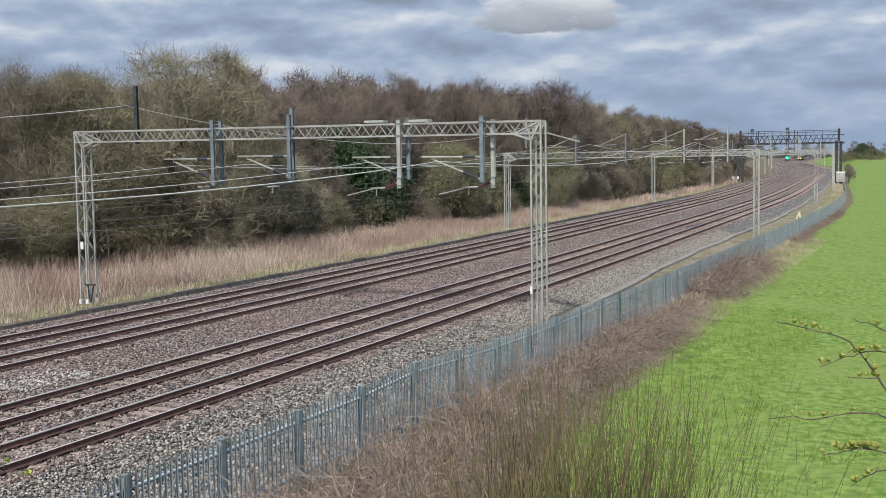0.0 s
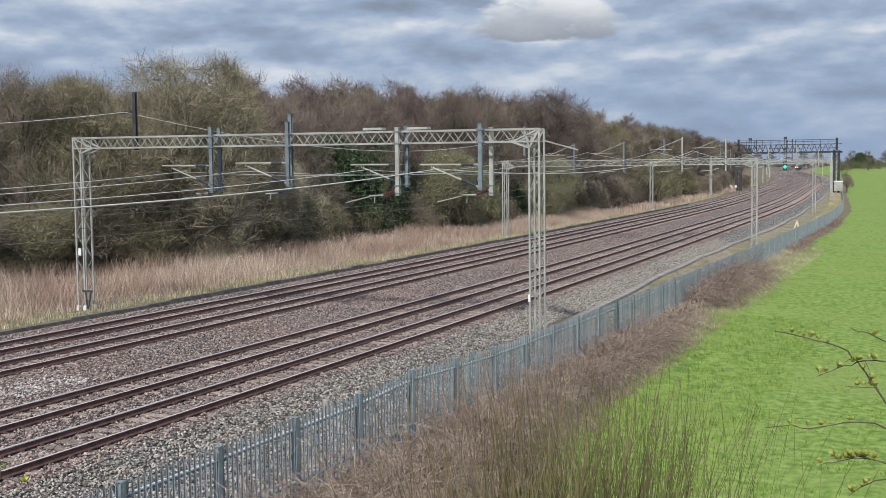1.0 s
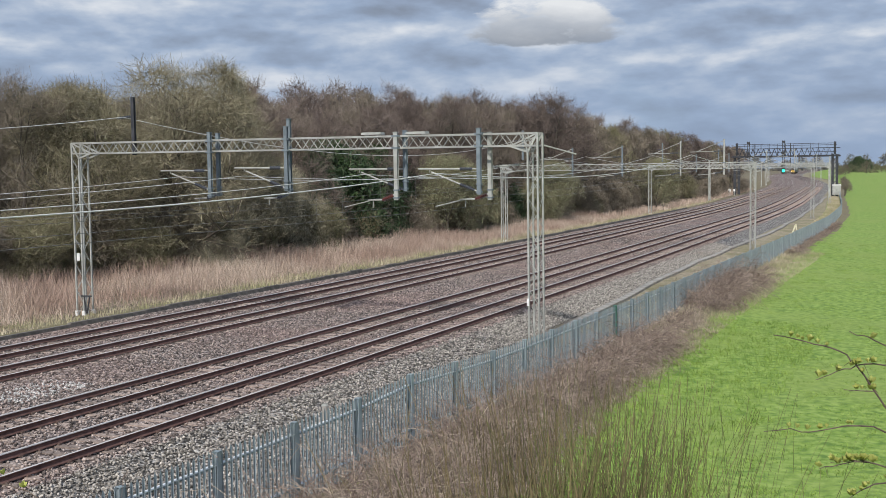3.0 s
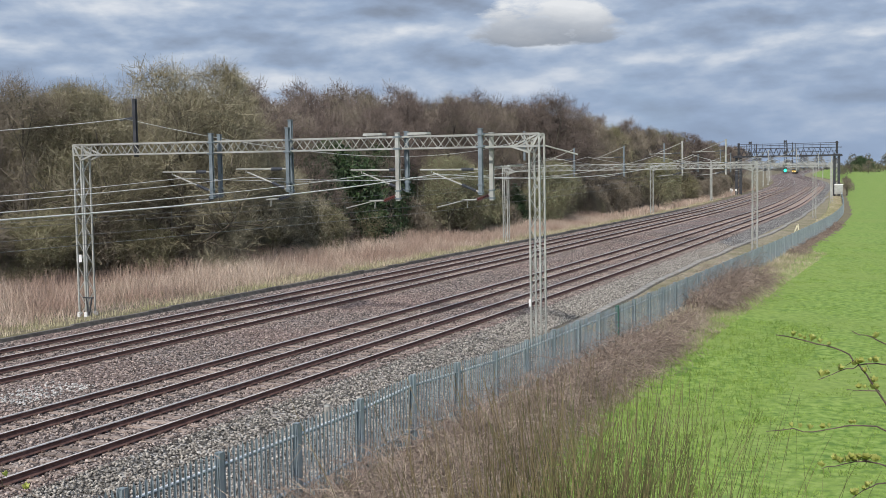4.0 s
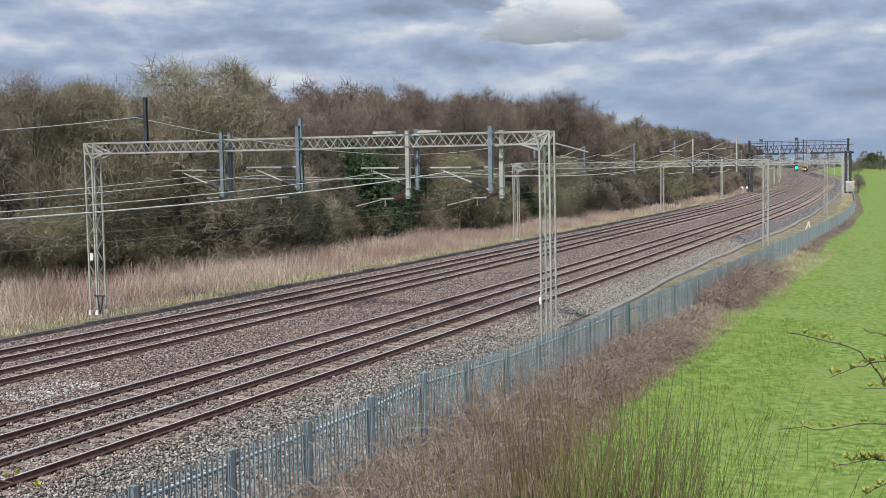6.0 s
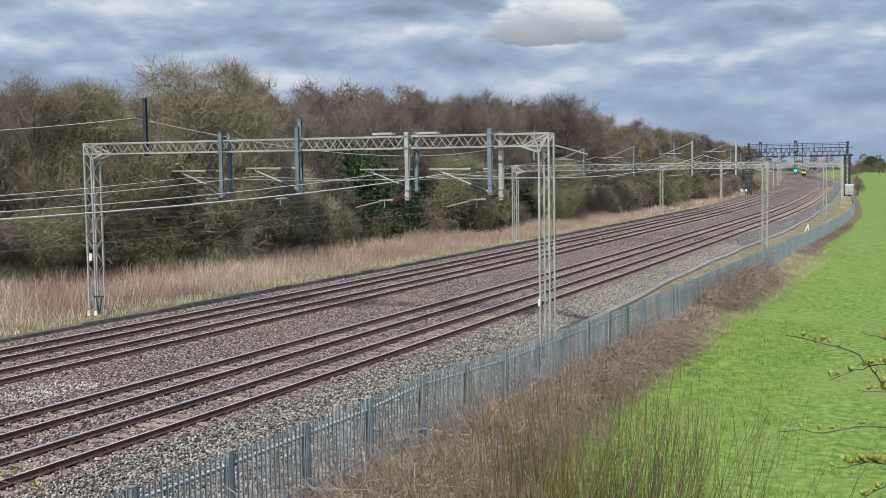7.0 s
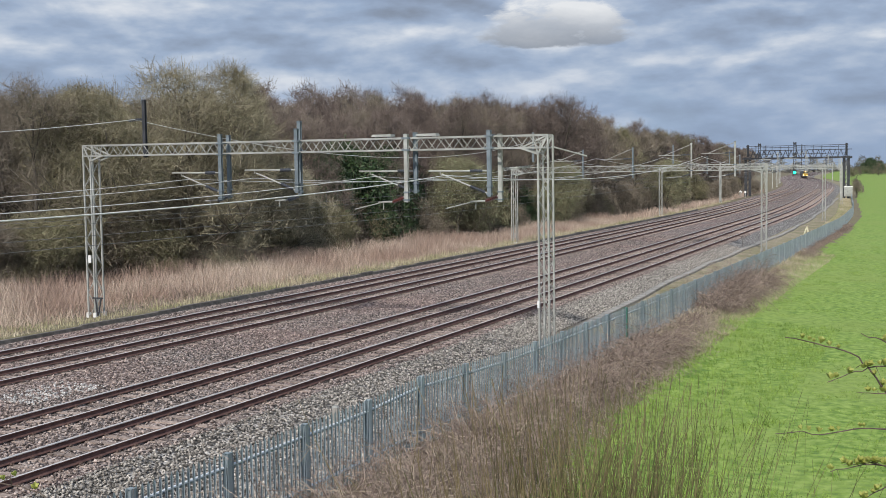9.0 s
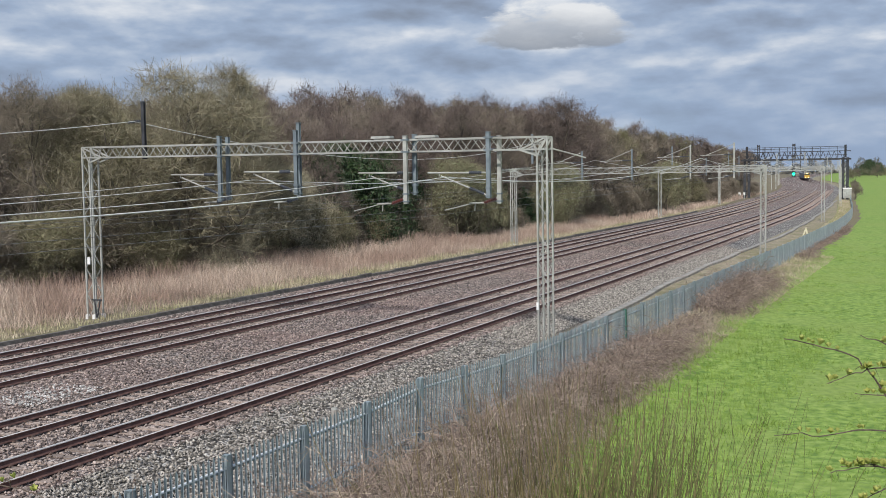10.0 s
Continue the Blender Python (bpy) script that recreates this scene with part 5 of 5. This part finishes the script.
spray("hawthorn_spray", [
    ([(-0.552, 4.320, 5.864), (-0.473, 4.355, 5.846), (-0.415, 4.379, 5.828), (-0.348, 4.408, 5.810), (-0.300, 4.428, 5.786), (-0.271, 4.439, 5.752), (-0.241, 4.449, 5.710), (-0.193, 4.465, 5.632), (-0.065, 4.507, 5.431), (0.058, 4.747, 4.940), (0.10, 4.80, 3.0)], 0.0068, 16),
    ([(-0.406, 4.374, 5.694), (-0.356, 4.397, 5.714), (-0.309, 4.420, 5.734), (-0.269, 4.439, 5.746), (-0.208, 4.467, 5.751), (-0.069, 4.527, 5.724), (0.058, 4.747, 4.940)], 0.005, 12),
    ([(-0.308, 4.415, 5.657), (-0.260, 4.436, 5.652), (-0.205, 4.46, 5.649)], 0.0035, 5),
    ([(-0.580, 4.282, 5.506), (-0.488, 4.324, 5.515), (-0.421, 4.353, 5.501), (-0.335, 4.393, 5.515), (-0.296, 4.410, 5.522), (-0.204, 4.451, 5.517), (-0.027, 4.525, 5.430), (0.058, 4.747, 4.940)], 0.0055, 14),
    ([(-0.390, 4.357, 5.363), (-0.342, 4.379, 5.372), (-0.275, 4.410, 5.388), (-0.202, 4.442, 5.381), (-0.045, 4.509, 5.326), (0.058, 4.747, 4.940)], 0.0055, 22),
    ([(-0.352, 4.376, 5.387), (-0.256, 4.419, 5.394), (-0.202, 4.442, 5.379)], 0.004, 14),
    ([(-0.293, 4.392, 5.246), (-0.245, 4.416, 5.281), (-0.201, 4.437, 5.303), (-0.045, 4.509, 5.326)], 0.005, 10),
    ([(-0.294, 4.437, 5.874), (-0.243, 4.458, 5.857), (-0.209, 4.473, 5.839), (-0.031, 4.545, 5.744), (0.058, 4.747, 4.940)], 0.005, 3),
], "brown hawthorn twigs with opening yellow-green leaves", 61)
spray("hawthorn_spray", [
    ([(-3.013, 3.174, 5.290), (-3.071, 3.151, 5.329), (-3.129, 3.127, 5.350), (-3.206, 3.093, 5.366), (-3.321, 3.043, 5.379), (-3.50, 2.95, 5.0), (-3.6, 2.9, 3.2)], 0.0055, 5),
    ([(-3.15, 3.12, 5.385), (-3.206, 3.093, 5.366), (-3.25, 3.07, 5.372)], 0.004, 4),
], "single thin hawthorn twig with yellow-green leaves", 62)

# ---- lineside things ----
cb = tagged(empty("equipment_cabinet", at(240, -13.2, -0.1)), "grey lineside equipment cabinet with a white roof", "cabinet")
b = Build()
b.box((0, 0, 1.0), (1.9, 1.2, 2.2))
part("body", b, M_GALV, cb)
b = Build()
b.box((0, 0, 2.18), (2.1, 1.4, 0.22), taper=0.94)
part("roof", b, M_WHITE, cb, "white roof")
for x in (-0.47, 0.47):
    b = Build()
    b.box((x, -0.62, 1.05), (0.88, 0.04, 1.8))
    dr = part("door", b, M_GALV, cb)
    b = Build()
    b.box((x * 0.25, -0.66, 1.05), (0.05, 0.05, 0.22))
    part("handle", b, M_DARKSTEEL, dr)

mk = tagged(empty("trestle_marker", at(84, -12.9, float(ground_z(84, -12.9)))), "pale yellow two-legged marker stand in dry grass", "marker")
for x in (-0.34, 0.22):
    b = Build()
    b.angle((x, 0, -0.05), (0.06, 0, 1.05), 0.07, 0.05, out=(1, 0, 0))
    part("leg", b, M_CREAM, mk)
sk = tagged(empty("marker_post", at(-15.2, -16.1, float(ground_z(-15.2, -16.1)) - 0.05)), "short grey concrete marker post in ballast", "post")
b = Build()
b.tube((0, 0, 0), (0, 0, 0.46), 0.10, 0.09, n=10)
part("post", b, M_CONCRETE, sk)
b = Build()
b.tube((0, 0, 0.46), (0, 0, 0.51), 0.10, 0.07, n=10)
part("cap", b, M_GALV, sk)
for s, o in ((228, -36.6), (231, -35.9), (236, -37.6)):
    lb = tagged(empty("lineside_box", at(s, o, -0.1)), "small white lineside box on a post", "box", group="lineside boxes")
    b = Build()
    b.box((0, 0, 0.6), (0.12, 0.12, 1.3))
    part("post", b, M_GALV, lb)
    b = Build()
    b.box((0, 0, 1.3), (0.4, 0.3, 0.55))
    part("box", b, M_WHITE, lb)

# plain masts beside the curve
def mast(s, o, h, label="slim grey steel overhead line mast"):
    m = tagged(empty("line_mast", at(s, o, float(ground_z(s, o)))), label, "mast", group="line masts")
    b = Build()
    b.box((0, 0, h / 2), (0.3, 0.3, h), taper=0.85)
    part("shaft", b, M_GALV, m)
    b = Build()
    b.box((0, 0, 0.1), (0.6, 0.6, 0.4), taper=0.9)
    part("footing", b, M_CONCRETE, m)
    return m


mast(190, -37.0, 8.0, "stout grey steel mast beside the wood")
mast(225, -14.6, 9.5)
for s, o in ((330, -15), (395, -14.5), (470, -14.5), (340, -37), (410, -37), (500, -37)):
    mast(s, o, 8.0)

# ---- across the fields ----
hedge("hedgerow", [line(480, -7, 1.2), line(500, -4, 1.6), (20, 580, 3.2), (300, 610, 3.5)], 3.0, M_HEDGE, "clipped winter hedge along the pasture", 55, 0.32, 3)
hedge("hedgerow", [(-45, 760, 3.6), (30, 800, 3.6), (320, 820, 3.6)], 5.0, M_HEDGE, "taller brown hedge between fields", 45, 0.55, 4)
hedge("distant_woods", [(-700, 1500, 2), (-260, 1400, 2), (-60, 1400, 2), (160, 1350, 2), (600, 1300, 2)], 15, M_FARWOOD, "hazy grey-brown woods on the skyline", 24, 1.5, 5)
hedge("distant_woods", [(-420, 1050, 1), (-260, 1000, 1), (-165, 1020, 1)], 8, M_FARWOOD, "hazy grey-brown woods on the skyline", 35, 1.0, 6)
for s, o, k, sc in ((470, 4.0, 0, 0.40), (480, -4.0, 3, 0.35), (252, -11.6, 0, 0.30), (258, -11.4, 1, 0.34), (266, -11.2, 1, 0.28)):
    plant("tree", TREE_KINDS[k], s, o, (sc * 1.2, sc), s * 37, "field trees", "tree")
for s, o, sc in ((560, 9.0, 1.15), (566, 13.0, 0.9), (563, 6.0, 0.8)):
    plant("tree", SHRUB_KINDS[3], s, o, (sc, sc * 1.0), s * 17, "field trees", "tree")


blades("cess_weeds", 9000, (20, 240), lambda s: (fence_o(s) - 2.6, fence_o(s) - 0.1), lambda s, o, r: r.uniform(0.05, 0.22, len(s)) * (patch(s, o, 0.25) > 0.0), M_BLADE, "green weeds between trough and fence", "grass", w=0.018, lean=0.5, seed=12)


# ---- the train ----


def vehicle(name, label, length, front):
    v = tagged(empty(name, at(600, TRACKS[2])), label, "train", group="vehicles of the train")
    W2, H0, H1 = 1.34, 0.95, 3.75
    sec = [(-W2, H0), (W2, H0), (W2, 2.9), (W2 * 0.82, 3.5), (W2 * 0.4, H1), (-W2 * 0.4, H1), (-W2 * 0.82, 3.5), (-W2, 2.9)]
    ends = [(0.0, 0.86), (0.5, 1.0), (length - 0.5, 1.0), (length, 0.86)]
    b = Build()
    n = len(sec)
    V = [(x * k, y, H0 + (z - H0) * (0.5 + 0.5 * k)) for y, k in ends for x, z in sec]
    F = [tuple(range(n)), tuple(range(4 * n - 1, 3 * n - 1, -1))] + [(i * n + j, (i + 1) * n + j, (i + 1) * n + (j + 1) % n, i * n + (j + 1) % n) for i in range(3) for j in range(n)]
    b.add(V, F)
    part("body", b, M_NAVY, v)
    b = Build()
    b.box((0, length / 2, 3.62), (1.9, length - 1.4, 0.34), taper=0.9)
    part("roof", b, M_ROOF, v, "pale roof")
    for y in (length * 0.2, length * 0.8):
        b = Build()
        b.box((0, y, 0.72), (2.2, 3.2, 0.42))
        bogie = part("bogie", b, M_DARKSTEEL, v)
        for yy in (-1.1, 1.1):
            for x in (-0.78, 0.78):
                b = Build()
                b.tube((x - 0.07, y + yy, 0.46), (x + 0.07, y + yy, 0.46), 0.46, n=14)
                part("wheel", b, M_RAIL, bogie)
    if front:
        b = Build()
        b.box((0, -0.06, 1.75), (2.35, 0.12, 1.7))
        b.box((0, -0.05, 3.2), (1.7, 0.10, 0.5))
        b.box((0, 0.25, 3.45), (1.6, 0.5, 0.3))
        part("cab_front", b, M_YELLOW, v, "bright yellow cab front")
        for x in (-0.52, 0.52):
            b = Build()
            b.box((x, -0.10, 2.72), (0.85, 0.06, 0.5))
            part("windscreen", b, M_GLASS, v)
        for x in (-0.75, 0.75, 0.0):
            b = Build()
            z = 1.45 if x else 3.2
            b.tube((x, -0.13, z), (x, -0.17, z), 0.13 if x else 0.16, n=12)
            part("headlight", b, M_HEADLIGHT, v, "lit headlight")
        b = Build()
        b.box((0, -0.2, 0.95), (2.3, 0.5, 0.4))
        part("buffer_beam", b, M_DARKSTEEL, v)
    return v


train = [(vehicle("locomotive", "dark locomotive with a bright yellow front and lit headlights", 20.0, True), 0.0)]
for k in range(5):
    train.append((vehicle("train_wagon", "dark covered rail wagon with a pale roof", 18.5, False), 20.8 + 19.3 * k))


def motions():
    """The train comes down the second line from the field side at a steady 35 m/s."""
    for v, back_by in train:
        rows = []
        for k in range(21):
            t = k * 0.5
            s = 513 + 35 * (10 - t) + back_by
            a, c = line(s, TRACKS[2]), line(s + 18, TRACKS[2])
            rows.append((t, pose(float(a[0]), float(a[1]), float(a[2]), 0, 0, math.degrees(math.atan2(-(c[0] - a[0]), c[1] - a[1])))))
        walk(v, rows)


motions()
